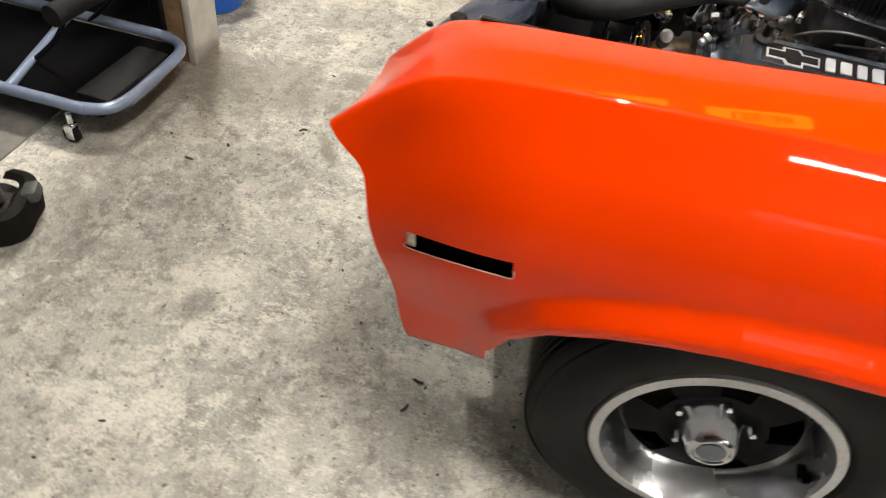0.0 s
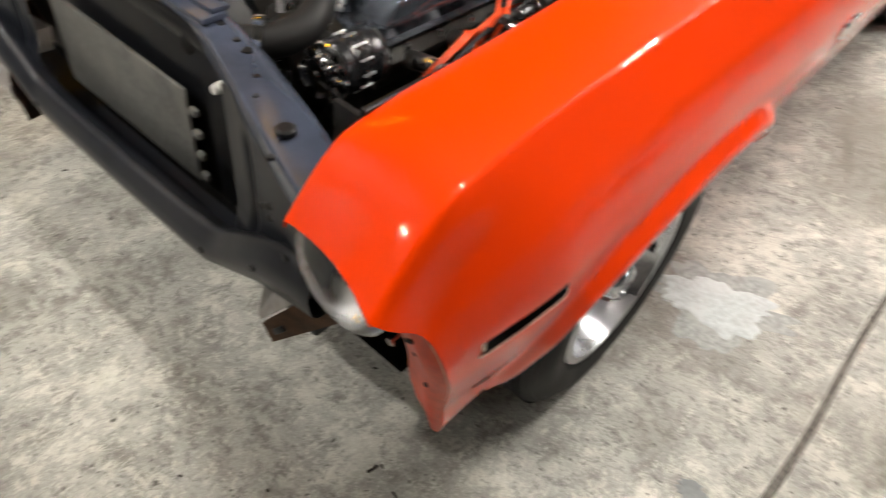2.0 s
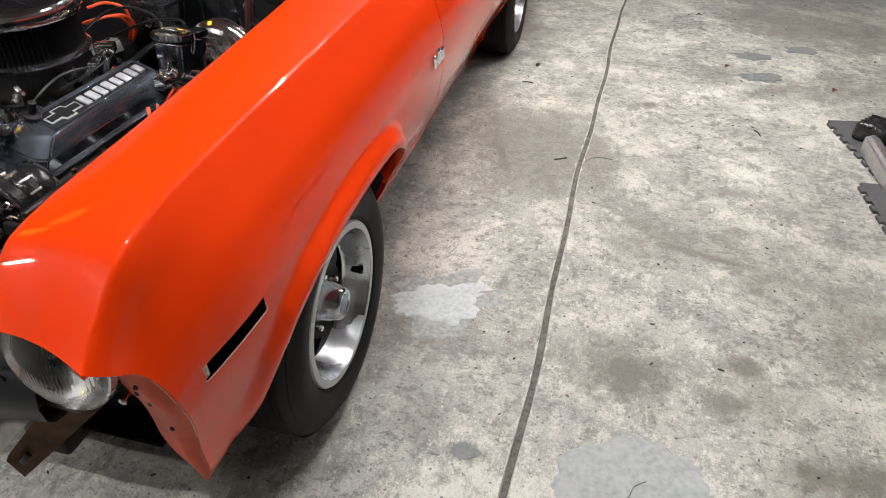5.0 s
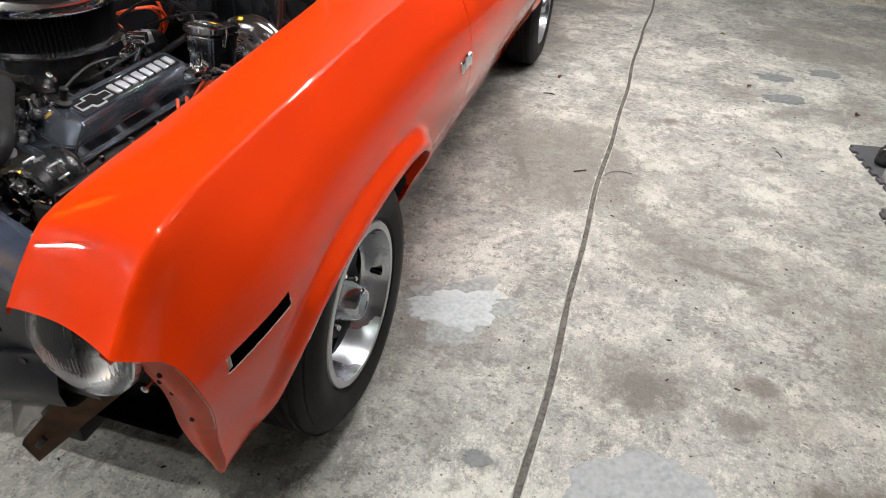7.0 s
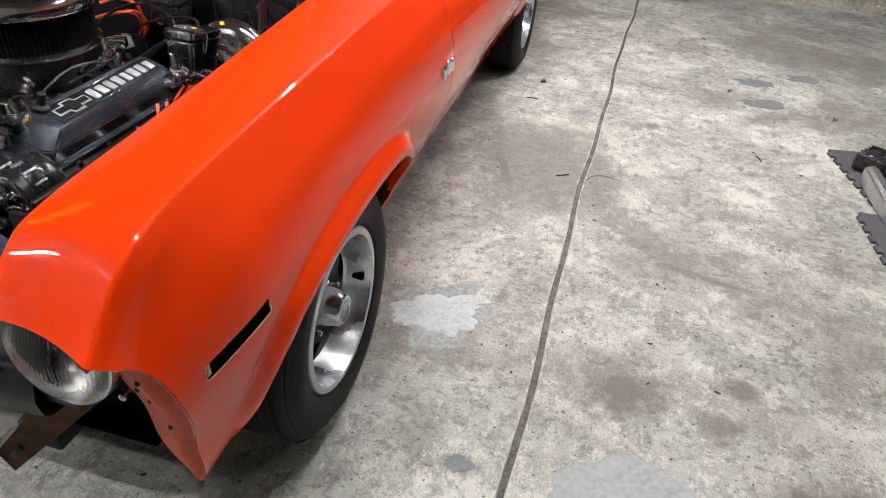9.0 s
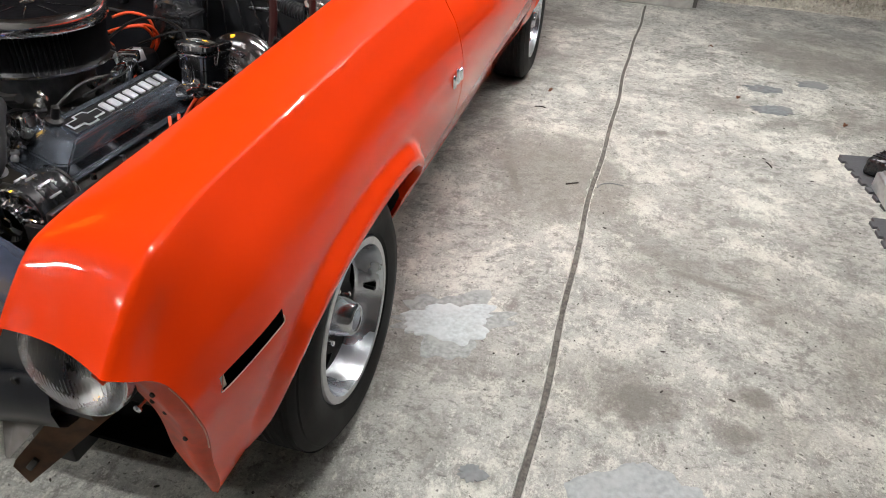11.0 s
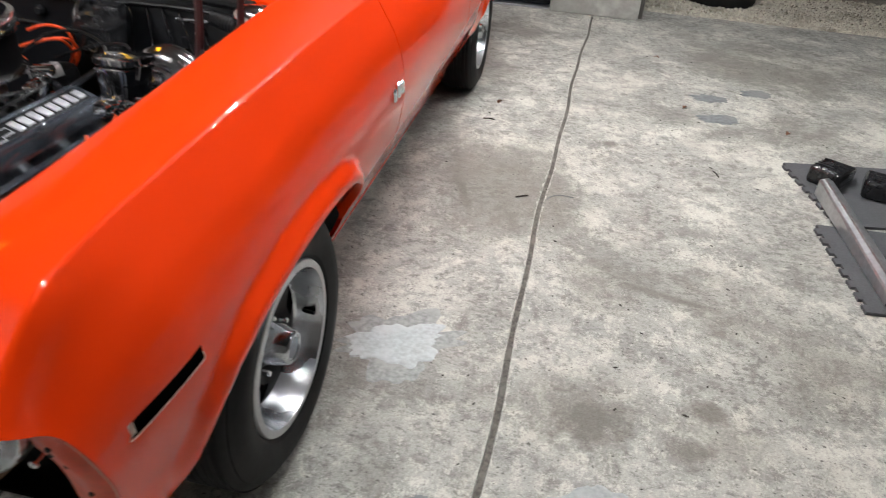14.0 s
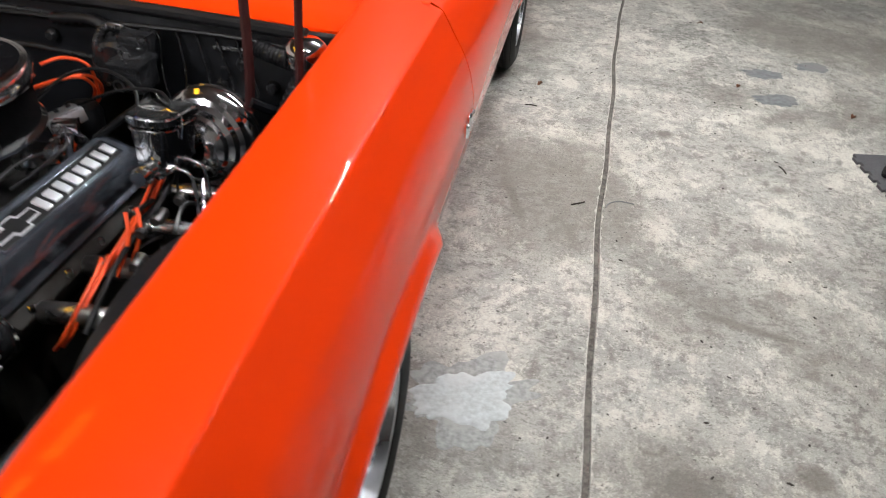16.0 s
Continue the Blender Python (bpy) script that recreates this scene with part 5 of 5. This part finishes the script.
    for k in range(26):
        x, y, z = rng.uniform(0.05, 0.15), rng.uniform(-0.12, 0.36), rng.uniform(0.69, 0.775)
        m = M[rng.choice(("castalloy", "castalloy", "black", "bright", "blackgloss"))]
        l, r = rng.uniform(0.015, 0.05), rng.uniform(0.005, 0.011)
        bm = lathe(B(), [(0.0, -l / 2), (r, -l / 2), (r * 1.3, -l / 4), (r * 0.8, 0), (r * 1.2, l / 4), (0.0, l / 2)], (0, 0, 0), rng.choice("XYZ"), 10)
        bm.transform(Matrix.Translation((x, y, z)) @ Euler((rng.uniform(-0.6, 0.6), rng.uniform(-0.6, 0.6), rng.uniform(-0.6, 0.6))).to_matrix().to_4x4())
        part("carburettor_fitting", bm, m, eng)
    for k in range(9):
        x, y, z = rng.uniform(0.30, 0.45), rng.uniform(-0.10, 0.25), rng.uniform(0.58, 0.68)
        part("bay_cable", hose(B(), [(x, y, z), (x + rng.uniform(-0.03, 0.03), y + 0.06, z + rng.uniform(0, 0.04)), (x + rng.uniform(-0.05, 0.05), y + 0.13, z + rng.uniform(-0.03, 0.03))], rng.uniform(0.003, 0.007), 7, 5), M[rng.choice(("black", "blackgloss", "castalloy"))], eng)
    for y in (-0.10, 0.0, 0.10, 0.21, 0.32):
        part("cover_bolt", lathe(B(), [(0.0, 0.0), (0.007, 0.0), (0.007, 0.012), (0.0, 0.014)], (0.284, y, 0.655), "Z", 6), M["chrome"], eng)
    part("distributor", lathe(B(), [(0.03, 0.66), (0.045, 0.68), (0.048, 0.72), (0.040, 0.74), (0.0, 0.75)], (0.02, 0.46, 0), "Z", 24), M["black"], eng, "black distributor cap")
    # front drive: water pump, pulleys, belt, alternator, top hose
    part("timing_cover", box(B(), (0.22, 0.05, 0.24), (0, -0.14, 0.50), 0.03), M["castalloy"], eng, "cast timing cover")
    part("water_pump", lathe(B(), [(0.0, -0.30), (0.035, -0.30), (0.04, -0.24), (0.07, -0.20), (0.075, -0.15)], (0.0, 0, 0.56), "Y", 32), M["castalloy"], eng, "alloy water pump")
    for x, z, r in ((0.0, 0.56, 0.085), (0.0, 0.36, 0.09)):
        part("pulley", lathe(B(), [(0.02, -0.265), (r * 0.8, -0.268), (r, -0.275), (r * 0.86, -0.262), (r * 0.86, -0.256), (r, -0.243), (r * 0.8, -0.236), (0.02, -0.24)], (x, 0, z), "Y", 48), M["chrome"], eng, "chrome grooved pulley", sharp=30)
    alt = part("alternator", lathe(B(), [(0.03, -0.24), (0.050, -0.232), (0.058, -0.222), (0.058, -0.200), (0.054, -0.196), (0.058, -0.190), (0.058, -0.160), (0.054, -0.156), (0.058, -0.150), (0.058, -0.125), (0.050, -0.112), (0.0, -0.108)], (0.225, -0.03, 0.640), "Y", 40), M["blackgloss"], eng, "dark cast alternator with banded case")
    part("alternator_pulley", lathe(B(), [(0.010, -0.265), (0.012, -0.262), (0.034, -0.260), (0.042, -0.268), (0.034, -0.254), (0.034, -0.249), (0.042, -0.240), (0.020, -0.236)], (0.225, -0.03, 0.64), "Y", 40), M["chrome"], alt, "chrome alternator pulley", sharp=30)
    for y in (-0.232, -0.176, -0.118):
        part("alternator_band", lathe(B(), [(0.0585, y - 0.004), (0.0610, y), (0.0585, y + 0.004)], (0.225, -0.03, 0.640), "Y", 40, caps=False), M["bright"], alt, "bright band")
    for k in range(12):
        t = 2 * math.pi * k / 12
        part("alternator_rib", box(B(), (0.006, 0.030, 0.005), (0.225 + 0.059 * math.cos(t), -0.205, 0.640 + 0.059 * math.sin(t)), 0.001, (0, -math.degrees(t), 0)), M["silver"], alt)
    for k in range(10):
        t = 2 * math.pi * k / 10
        part("alternator_fin", box(B(), (0.024, 0.004, 0.018), (0.225 + 0.048 * math.cos(t), -0.272, 0.64 + 0.048 * math.sin(t)), 0.001, (25, -math.degrees(t), 0)), M["chrome"], alt, "bright fan blade")
    bm = B()
    ring = []
    for x, z, r, t0, t1 in ((0.0, 0.56, 0.086, 1.75, 3.2), (0.0, 0.36, 0.091, 3.2, 5.6), (0.225, 0.64, 0.040, -0.75, 1.75)):
        ring += [(x + r * math.cos(t), -0.252, z + r * math.sin(t)) for t in np.linspace(t0, t1, 9)]
    hose(bm, ring + ring[:1], 0.006, 6, 1)
    part("fan_belt", bm, M["rubber"], eng, "black fan belt")
    th = part("top_hose", hose(B(), [(0.17, -0.505, 0.770), (0.25, -0.470, 0.785), (0.300, -0.415, 0.797), (0.292, -0.350, 0.806), (0.225, -0.270, 0.812), (0.13, -0.170, 0.81), (0.06, -0.10, 0.79)], 0.029, 18, 6), M["rubber"], car, "thick black radiator hose")
    clamp = lathe(B(), [(0.031, -0.007), (0.0345, -0.007), (0.0345, 0.007), (0.031, 0.007)], (0, 0, 0), "Y", 24, caps=False)
    box(clamp, (0.018, 0.018, 0.014), (0.0, 0, 0.038), 0.003)
    clamp.transform(Matrix.Translation((0.278, -0.446, 0.791)) @ Euler((0, 0, radians(-50))).to_matrix().to_4x4())
    part("hose_clamp", clamp, M["chrome"], th, "bright hose clamp")
    part("thermostat_housing", lathe(B(), [(0.04, 0.70), (0.045, 0.72), (0.03, 0.75), (0.028, 0.80), (0.0, 0.802)], (0.05, -0.15, 0), "Z", 28), M["chrome"], eng, "chrome thermostat housing")
    # fuel line with anodised ends, water neck and small bright castings before the carburettor
    braid = part("braided_hose", hose(B(), [(0.0, -0.145, 0.800), (0.03, -0.180, 0.805), (0.085, -0.235, 0.800), (0.125, -0.285, 0.785), (0.14, -0.30, 0.74)], 0.0075, 10, 14, 0.10), M["braid"], eng, "braided steel fuel hose")
    part("hose_end", lathe(B(), [(0.0, -0.012), (0.010, -0.012), (0.011, 0.0), (0.010, 0.012), (0.0, 0.012)], (0.004, -0.140, 0.801), "Y", 10), M["rednut"], braid, "red anodised hose end")
    part("hose_end", lathe(B(), [(0.0, -0.012), (0.010, -0.012), (0.011, 0.0), (0.010, 0.012), (0.0, 0.012)], (0.002, -0.114, 0.801), "Y", 10), M["blue"], braid, "blue anodised hose end")
    part("wire_tag", box(B(), (0.014, 0.004, 0.020), (0.115, -0.232, 0.812), 0.001, (10, 0, 30)), M["white"], eng, "small white wire tag")
    neck = part("water_neck", lathe(B(), [(0.034, 0.69), (0.038, 0.705), (0.030, 0.715), (0.028, 0.745), (0.031, 0.752), (0.026, 0.772), (0.0, 0.776)], (0.115, -0.075, 0), "Z", 24), M["bright"], eng, "bright water neck")
    part("neck_bolt", lathe(B(), [(0.0, 0.70), (0.008, 0.70), (0.008, 0.716), (0.0, 0.718)], (0.150, -0.085, 0), "Z", 6), M["bright"], neck)
    rng = random.Random(33)
    for k in range(22):
        x, y, z = rng.uniform(-0.02, 0.17), rng.uniform(-0.24, -0.05), rng.uniform(0.68, 0.77)
        r = rng.uniform(0.006, 0.016)
        bm = lathe(B(), [(0.0, -1.4 * r), (0.8 * r, -1.4 * r), (r, -0.6 * r), (0.7 * r, 0.1 * r), (1.1 * r, 0.5 * r), (0.9 * r, 1.4 * r), (0.0, 1.5 * r)], (0, 0, 0), rng.choice("XYZ"), 10)
        bm.transform(Matrix.Translation((x, y, z)) @ Euler((rng.uniform(-0.8, 0.8), rng.uniform(-0.8, 0.8), 0)).to_matrix().to_4x4())
        part("front_fitting", bm, M[rng.choice(("bright", "castalloy", "silver", "black", "blackgloss"))], eng)
    part("fan_shroud", lathe(B(), [(0.19, -0.47), (0.225, -0.42), (0.235, -0.38), (0.228, -0.38), (0.215, -0.42), (0.18, -0.47)], (0, 0, 0.60), "Y", 48, caps=False), M["black"], car, "black fan shroud")
    for k in range(6):
        part("fan_blade", box(B(), (0.07, 0.004, 0.13), (0.12 * math.sin(math.pi * k / 3), -0.34, 0.56 + 0.12 * math.cos(math.pi * k / 3)), 0.001, (0, 60 * k, 0) if k else (0, 0, 0)), M["blackmetal"], eng, "steel fan blade")


bay_details()

# ---- cowl, screen, roof, tail ----
bm = B()
sheet(bm, [[(x, y, z + 0.012 * (1 - (x / 0.65) ** 2)) for x in np.linspace(-0.632, 0.632, 20)] for y, z in ((0.632, 0.900), (0.634, 0.924), (0.642, 0.930), (0.72, 0.938), (0.82, 0.955), (0.90, 0.975), (0.96, 0.985))])
part("cowl_panel", bm, M["paint"], car, "orange cowl panel behind the bay")
for s in (1, -1):
    bm = B()
    sheet(bm, [[(s * x, y, z) for x in (0.60, 0.71, 0.775)] for y, z in ((0.78, 0.962), (0.90, 0.985), (0.98, 0.99))])
    part("cowl_corner", bm, M["paint"], car)
bm = B()
sheet(bm, [[(x * w, y + 0.10 * (x / 0.7) ** 2, z) for x in np.linspace(-0.68, 0.68, 16)] for y, z, w in ((0.93, 0.985, 1.0), (1.15, 1.12, 0.96), (1.38, 1.25, 0.88), (1.55, 1.33, 0.82))])
part("windscreen", bm, M["glass"], car, "dark raked windscreen")
bm = B()
sheet(bm, [[(x * w, y, z - 0.03 * (x / 0.6) ** 2) for x in np.linspace(-0.6, 0.6, 14)] for y, z, w in ((1.57, 1.34, 0.95), (1.8, 1.37, 1.0), (2.3, 1.36, 1.0), (2.7, 1.27, 1.0), (3.2, 1.02, 1.12), (3.35, 0.95, 1.15))])
part("roof", bm, M["paint"], car, "orange fastback roof")
for s in (1, -1):
    bm = B()
    sheet(bm, [[(s * x, y0 + (y1 - y0) * q, z0 + (z1 - z0) * q) for q in np.linspace(0, 1, 6)] for x, y0, z0, y1, z1 in ((0.74, 1.02, 0.94, 3.3, 0.94), (0.66, 1.30, 1.18, 2.9, 1.15), (0.58, 1.58, 1.32, 2.6, 1.28))])
    part("side_glass", bm, M["glass"], car, "dark side window")
bm = B()
sheet(bm, [[(x, y, z) for x in np.linspace(-0.74, 0.74, 10)] for y, z in ((3.3, 0.94), (3.75, 0.88), (3.80, 0.70), (3.78, 0.36))])
part("tail", bm, M["paint"], car, "orange boot and tail panel")


# badge on the fender: plain bright blocks
for k, hgt in enumerate((0.040, 0.050, 0.042)):
    y = 0.682 + 0.040 * k
    part("fender_badge", box(B(), (0.014, 0.020, hgt), (side_x(y, 0.70) + 0.004, y, 0.70 + 0.004 * (k == 1)), 0.006, (16, 0, 0), 3), M["chrome"], car, "small bright raised badge block")


# ---- things on the floor ----
def foam_tile(at, turn):
    n, t, d, L = 16, 0.61 / 16, 0.018, 0.61
    def edge(a, b):
        a, b = Vector(a), Vector(b)
        u = (b - a).normalized()
        w = Vector((u.y, -u.x))
        out = []
        for k in range(n):
            p = a + u * (k * t)
            if k % 2:
                out += [p - u * 0.004 + w * d, p + u * (t + 0.004) + w * d]
            else:
                out += [p + u * 0.002, p + u * (t - 0.002)]
        return [tuple(p) for p in out]
    pts = edge((0, 0), (0, -L)) [::1]
    outline = [(-y * 0 + p[0], p[1]) for p in pts for y in (0,)] + [(0.60, -L), (0.60, 0)]
    e = finish("foam_mat", prism(B(), outline, 0.0, 0.012), M["foam"])
    e.matrix_basis = pose(*at, 0, 0, turn)
    return tagged(e, "grey interlocking foam floor mat with toothed edge", "floor mat", group="foam floor mats")


foam_tile((2.470, 2.290, 0.0005), 11)
foam_tile((2.482, 1.662, 0.0005), 4)


def floor_jack():
    """A silver channel leg with a black padded foot, a second foot beside it."""
    e = thing("floor_jack", "silver steel stand leg with black rubber feet lying on foam mats", "stand", (2.57, 1.98, 0.0125))
    bm = B()
    rows = []
    for q in np.linspace(0, 1, 14):
        x, y, z = 0.0 + 0.05 * q, -0.02 - 0.86 * q, 0.078 - 0.030 * q
        w = 0.030 + 0.010 * q
        rows.append([(x - w, y, 0.004), (x - w, y, z - 0.006), (x - w + 0.005, y, z), (x - 0.010, y, z + 0.004), (x - 0.007, y, z + 0.010), (x + 0.007, y, z + 0.010), (x + 0.010, y, z + 0.004), (x + w - 0.005, y, z), (x + w, y, z - 0.006), (x + w, y, 0.004)])
    sheet(bm, rows)
    bm.faces.new([v for v in bm.verts][:10])
    part("arm", bm, M["silver"], e, "long silver ridged channel leg")

    def foot(at, turn, size, lean):
        bm = box(B(), size, (0, 0, size[2] / 2), 0.018, seg=3)
        for v in bm.verts:
            v.co.z *= 1.0 + lean * v.co.y / size[1]
        place = Matrix.Translation(at) @ Euler((0, 0, radians(turn))).to_matrix().to_4x4()
        bm.transform(place)
        pad = part("foot", bm, M["blackgloss"], e, "black moulded rubber foot")
        for k in range(4):
            rib = box(B(), (size[0] * 0.9, 0.008, 0.006), (0, (-0.3 + 0.2 * k) * size[1], size[2] * (1 + lean * (-0.3 + 0.2 * k)) + 0.001), 0.002)
            rib.transform(place)
            part("foot_rib", rib, M["blackgloss"], pad)
        return pad

    first = foot((0.075, 0.155, 0.0), -35, (0.15, 0.21, 0.080), -0.25)
    hole = lathe(B(), [(0.0, 0.0), (0.010, 0.0), (0.012, -0.004)], (0.012, 0.080, 0.092), "Z", 12, caps=False)
    part("foot_hole", hole, M["silver"], first, "bright bolt head")
    foot((0.265, 0.085, 0.0), -20, (0.13, 0.20, 0.080), -0.2)


floor_jack()


def creeper():
    e = thing("mechanic_creeper", "black padded creeper on a blue-grey tubular frame with casters", "creeper", (0.02, -1.685, 0.0))
    h = 0.112
    part("frame", hose(B(), [(0.145, -1.0, h), (0.147, -0.10, h), (0.145, -0.03, h), (0.128, 0.025, h), (0.095, 0.052, h), (0.04, 0.066, h), (-0.06, 0.069, h), (-0.20, 0.068, h), (-0.255, 0.056, h), (-0.290, 0.025, h), (-0.308, -0.03, h), (-0.312, -0.10, h), (-0.310, -1.0, h)], 0.0175, 14, 6), M["bluetube"], e, "blue-grey bent tube frame")
    part("tray", box(B(), (0.43, 1.00, 0.022), (-0.080, -0.47, 0.092), 0.010), M["vinyl"], e, "black tray inside the frame")
    part("pad", box(B(), (0.31, 0.115, 0.026), (-0.062, -0.022, 0.106), 0.010, (0, 0, -3)), M["pad"], e, "grey-black vinyl pad")
    part("arm_rest", hose(B(), [(0.03, -0.145, 0.31), (-0.15, -0.130, 0.31), (-0.36, -0.115, 0.30)], 0.032, 14, 4), M["pad"], e, "raised padded head roll")
    for x in (-0.02, -0.30):
        part("roll_arm", hose(B(), [(x, -0.30, 0.108), (x, -0.20, 0.20), (x, -0.135, 0.30)], 0.008, 8, 4), M["blackmetal"], e)
    part("pivot", lathe(B(), [(0.0, -0.022), (0.020, -0.022), (0.020, 0.022), (0.0, 0.022)], (-0.262, -0.372, 0.122), "X", 16), M["chrome"], e, "bright pivot bolt")
    part("cross_bar", hose(B(), [(0.14, -0.265, 0.112), (-0.30, -0.372, 0.112)], 0.014, 10, 1), M["bluetube"], e)
    for x, y in ((0.140, -0.052), (-0.285, -0.035), (0.13, -0.95), (-0.25, -0.95)):
        w = part("caster", lathe(B(), [(0.0, -0.011), (0.022, -0.011), (0.026, -0.007), (0.026, 0.007), (0.022, 0.011), (0, 0.011)], (x + 0.03, y - 0.01, 0.0265), "X", 20), M["black"], e)
        bm = box(B(), (0.030, 0.028, 0.008), (x + 0.03, y - 0.005, 0.062), 0.003)
        for dx in (-0.014, 0.014):
            box(bm, (0.003, 0.026, 0.045), (x + 0.03 + dx, y - 0.008, 0.040), 0.001)
        part("caster_fork", bm, M["chrome"], w, "bright caster fork")
        part("caster_stem", lathe(B(), [(0.0, 0.06), (0.009, 0.06), (0.009, 0.10), (0.0, 0.10)], (x + 0.03, y - 0.005, 0), "Z", 12), M["chrome"], w)


creeper()


def stud_post():
    slab("post", (-0.492, -1.664, 0), (-0.330, -1.633, H), M["plaster"], "scuffed pale post beside the creeper", category="post", bevel=0.004)
    slab("post_batten", (-0.430, -1.735, 0), (-0.336, -1.667, H), M["wood"], "brown timber batten on the post", category="batten", bevel=0.003)


stud_post()
b = thing("bucket", "blue plastic bucket behind the post", "bucket", (-0.775, -1.815, 0))
part("shell", lathe(B(), [(0.0, 0.004), (0.12, 0.004), (0.125, 0.01), (0.145, 0.33), (0.152, 0.335), (0.152, 0.35), (0.142, 0.35), (0.12, 0.02), (0, 0.018)], axis="Z", n=40, caps=False), M["blue"], b)


def dark_corner():
    """Mat behind the creeper, and a black cabinet and case added to darken the corner."""
    tagged(finish("rubber_mat", box(B(), (1.5, 1.06, 0.006), (0.42, -2.40, 0.0032), 0.002), M["rubber_mat"]), "thin grey rubber mat on the concrete", "floor mat")
    c = thing("tool_cabinet", "low black cabinet with drawers added to darken the corner behind the creeper", "cabinet", (-0.70, -2.38, 0.0))
    part("body", box(B(), (0.50, 1.10, 0.92), (0, 0, 0.46), 0.012), M["blackmetal"], c)
    for k in range(4):
        d = part("drawer", box(B(), (0.020, 1.04, 0.19), (0.258, 0, 0.14 + 0.215 * k), 0.005), M["blackmetal"], c, "black drawer front")
        part("drawer_pull", box(B(), (0.022, 0.92, 0.014), (0.276, 0, 0.215 + 0.215 * k), 0.005), M["black"], d, "black edge pull")
    e = thing("equipment_case", "black case added to darken the corner behind the creeper", "case", (-0.05, -2.78, 0.0064))
    part("body", box(B(), (0.9, 0.30, 0.50), (0, 0, 0.25), 0.03), M["black"], e)
    part("lid", box(B(), (0.92, 0.32, 0.10), (0, 0, 0.555), 0.03), M["blackmetal"], e, "black lid")
    part("handle", hose(B(), [(-0.12, 0.16, 0.52), (-0.10, 0.19, 0.53), (0.10, 0.19, 0.53), (0.12, 0.16, 0.52)], 0.010, 8, 4), M["black"], e)
    for x in (-0.3, 0.3):
        part("latch", box(B(), (0.05, 0.012, 0.06), (x, 0.162, 0.50), 0.003), M["silver"], e)


dark_corner()


def brake_part():
    e = thing("brake_assembly", "dirty black brake assembly lying on the floor", "car part", (0.60, -1.69, 0.0))
    e.scale = (0.82, 0.82, 0.82)
    bm = B()
    rows = []
    for t in np.linspace(-1.5, 1.2, 20):
        r = 0.15 + 0.01 * math.sin(5 * t)
        rows.append([((r - w) * math.sin(t) - 0.06, (r - w) * math.cos(t) - 0.06, z) for w, z in ((0.0, 0.004), (-0.006, 0.05), (0.0, 0.105), (0.03, 0.115), (0.05, 0.10))])
    sheet(bm, rows)
    bmesh.ops.solidify(bm, geom=list(bm.faces), thickness=0.006)
    part("shield", bm, M["castiron"], e, "curved dust shield")
    part("hub", lathe(B(), [(0.0, 0.004), (0.10, 0.004), (0.11, 0.012), (0.11, 0.06), (0.06, 0.07), (0.05, 0.11), (0.03, 0.115), (0, 0.115)], (-0.06, -0.06, 0), "Z", 40, caps=False), M["castiron"], e)
    bm = box(B(), (0.07, 0.05, 0.045), (-0.13, 0.065, 0.10), 0.014, (10, 0, 25))
    part("caliper", bm, M["radiator"], e, "worn grey casting")
    for k in range(4):
        part("spring", hose(B(), [(-0.10 + 0.03 * k, -0.03, 0.09), (-0.08 + 0.03 * k, 0.0, 0.12), (-0.06 + 0.03 * k, 0.02, 0.10)], 0.008, 8, 4), M["castalloy"], e)


brake_part()


def litter():
    rng = random.Random(9)
    spots = [(2.0445, 2.93, "leaf"), (1.0, 2.62, "leaf"), (2.58, 2.72, "leaf"), (1.93, 3.9, "leaf"), (1.25, 1.53, "twig"), (0.98, 2.35, "twig"), (2.12, 2.05, "twig"), (0.664, -0.547, "bit"), (0.743, -0.558, "bit"), (-0.42, -0.934, "bit"), (0.135, -1.411, "bit"), (-0.126, -1.159, "bit"), (1.36, 1.53, "wire")]
    for x, y, kind in spots:
        if kind == "leaf":
            bm = B()
            rows = []
            for q in np.linspace(0, 1, 7):
                w = 0.011 * math.sin(math.pi * q) ** 0.7 + 0.001
                rows.append([(k * w, 0.038 * (q - 0.5), 0.004 + 0.008 * (k * k) * rng.random() + 0.006 * math.sin(4 * q)) for k in (-1, -0.4, 0.4, 1)])
            sheet(bm, rows)
            bmesh.ops.solidify(bm, geom=list(bm.faces), thickness=0.0008)
            ob = finish("dead_leaf", bm, M["leaf"])
            tagged(ob, "curled brown dead leaf on the concrete", "leaf", group="dead leaves")
        elif kind == "wire":
            bm = hose(B(), [(0, 0, 0.003), (0.01, 0.03, 0.004), (0.05, 0.055, 0.006), (0.11, 0.055, 0.004)], 0.0022, 6, 5)
            ob = finish("wire_offcut", bm, M["patch_grey"])
            tagged(ob, "thin bent wire offcut on the concrete", "wire")
        else:
            l = 0.03 if kind == "twig" else 0.012
            bm = hose(B(), [(0, -l, 0.003), (0.003, 0, 0.005), (0, l, 0.003)], 0.003, 6, 3)
            ob = finish("twig" if kind == "twig" else "dirt_clod", bm, M["dirt"])
            tagged(ob, "small dark scrap lying on the concrete", "debris", group="floor scraps")
        ob.matrix_basis = pose(x, y, 0.0, 0, 0, rng.uniform(0, 360) if kind != "wire" else 0)
    bits = []
    for _ in range(520):
        s = rng.uniform(0.0010, 0.0042)
        bits.append(((rng.uniform(-0.8, 3.0), rng.uniform(-1.6, 4.6), s * 0.4), Euler((0, 0, rng.random() * 6)), (s * rng.uniform(1, 3), s, s * 0.6)))
    tagged(pebbles("grit", bits, M["dirt"]), "dark grit scattered over the concrete", "grit", kind="stuff")


litter()
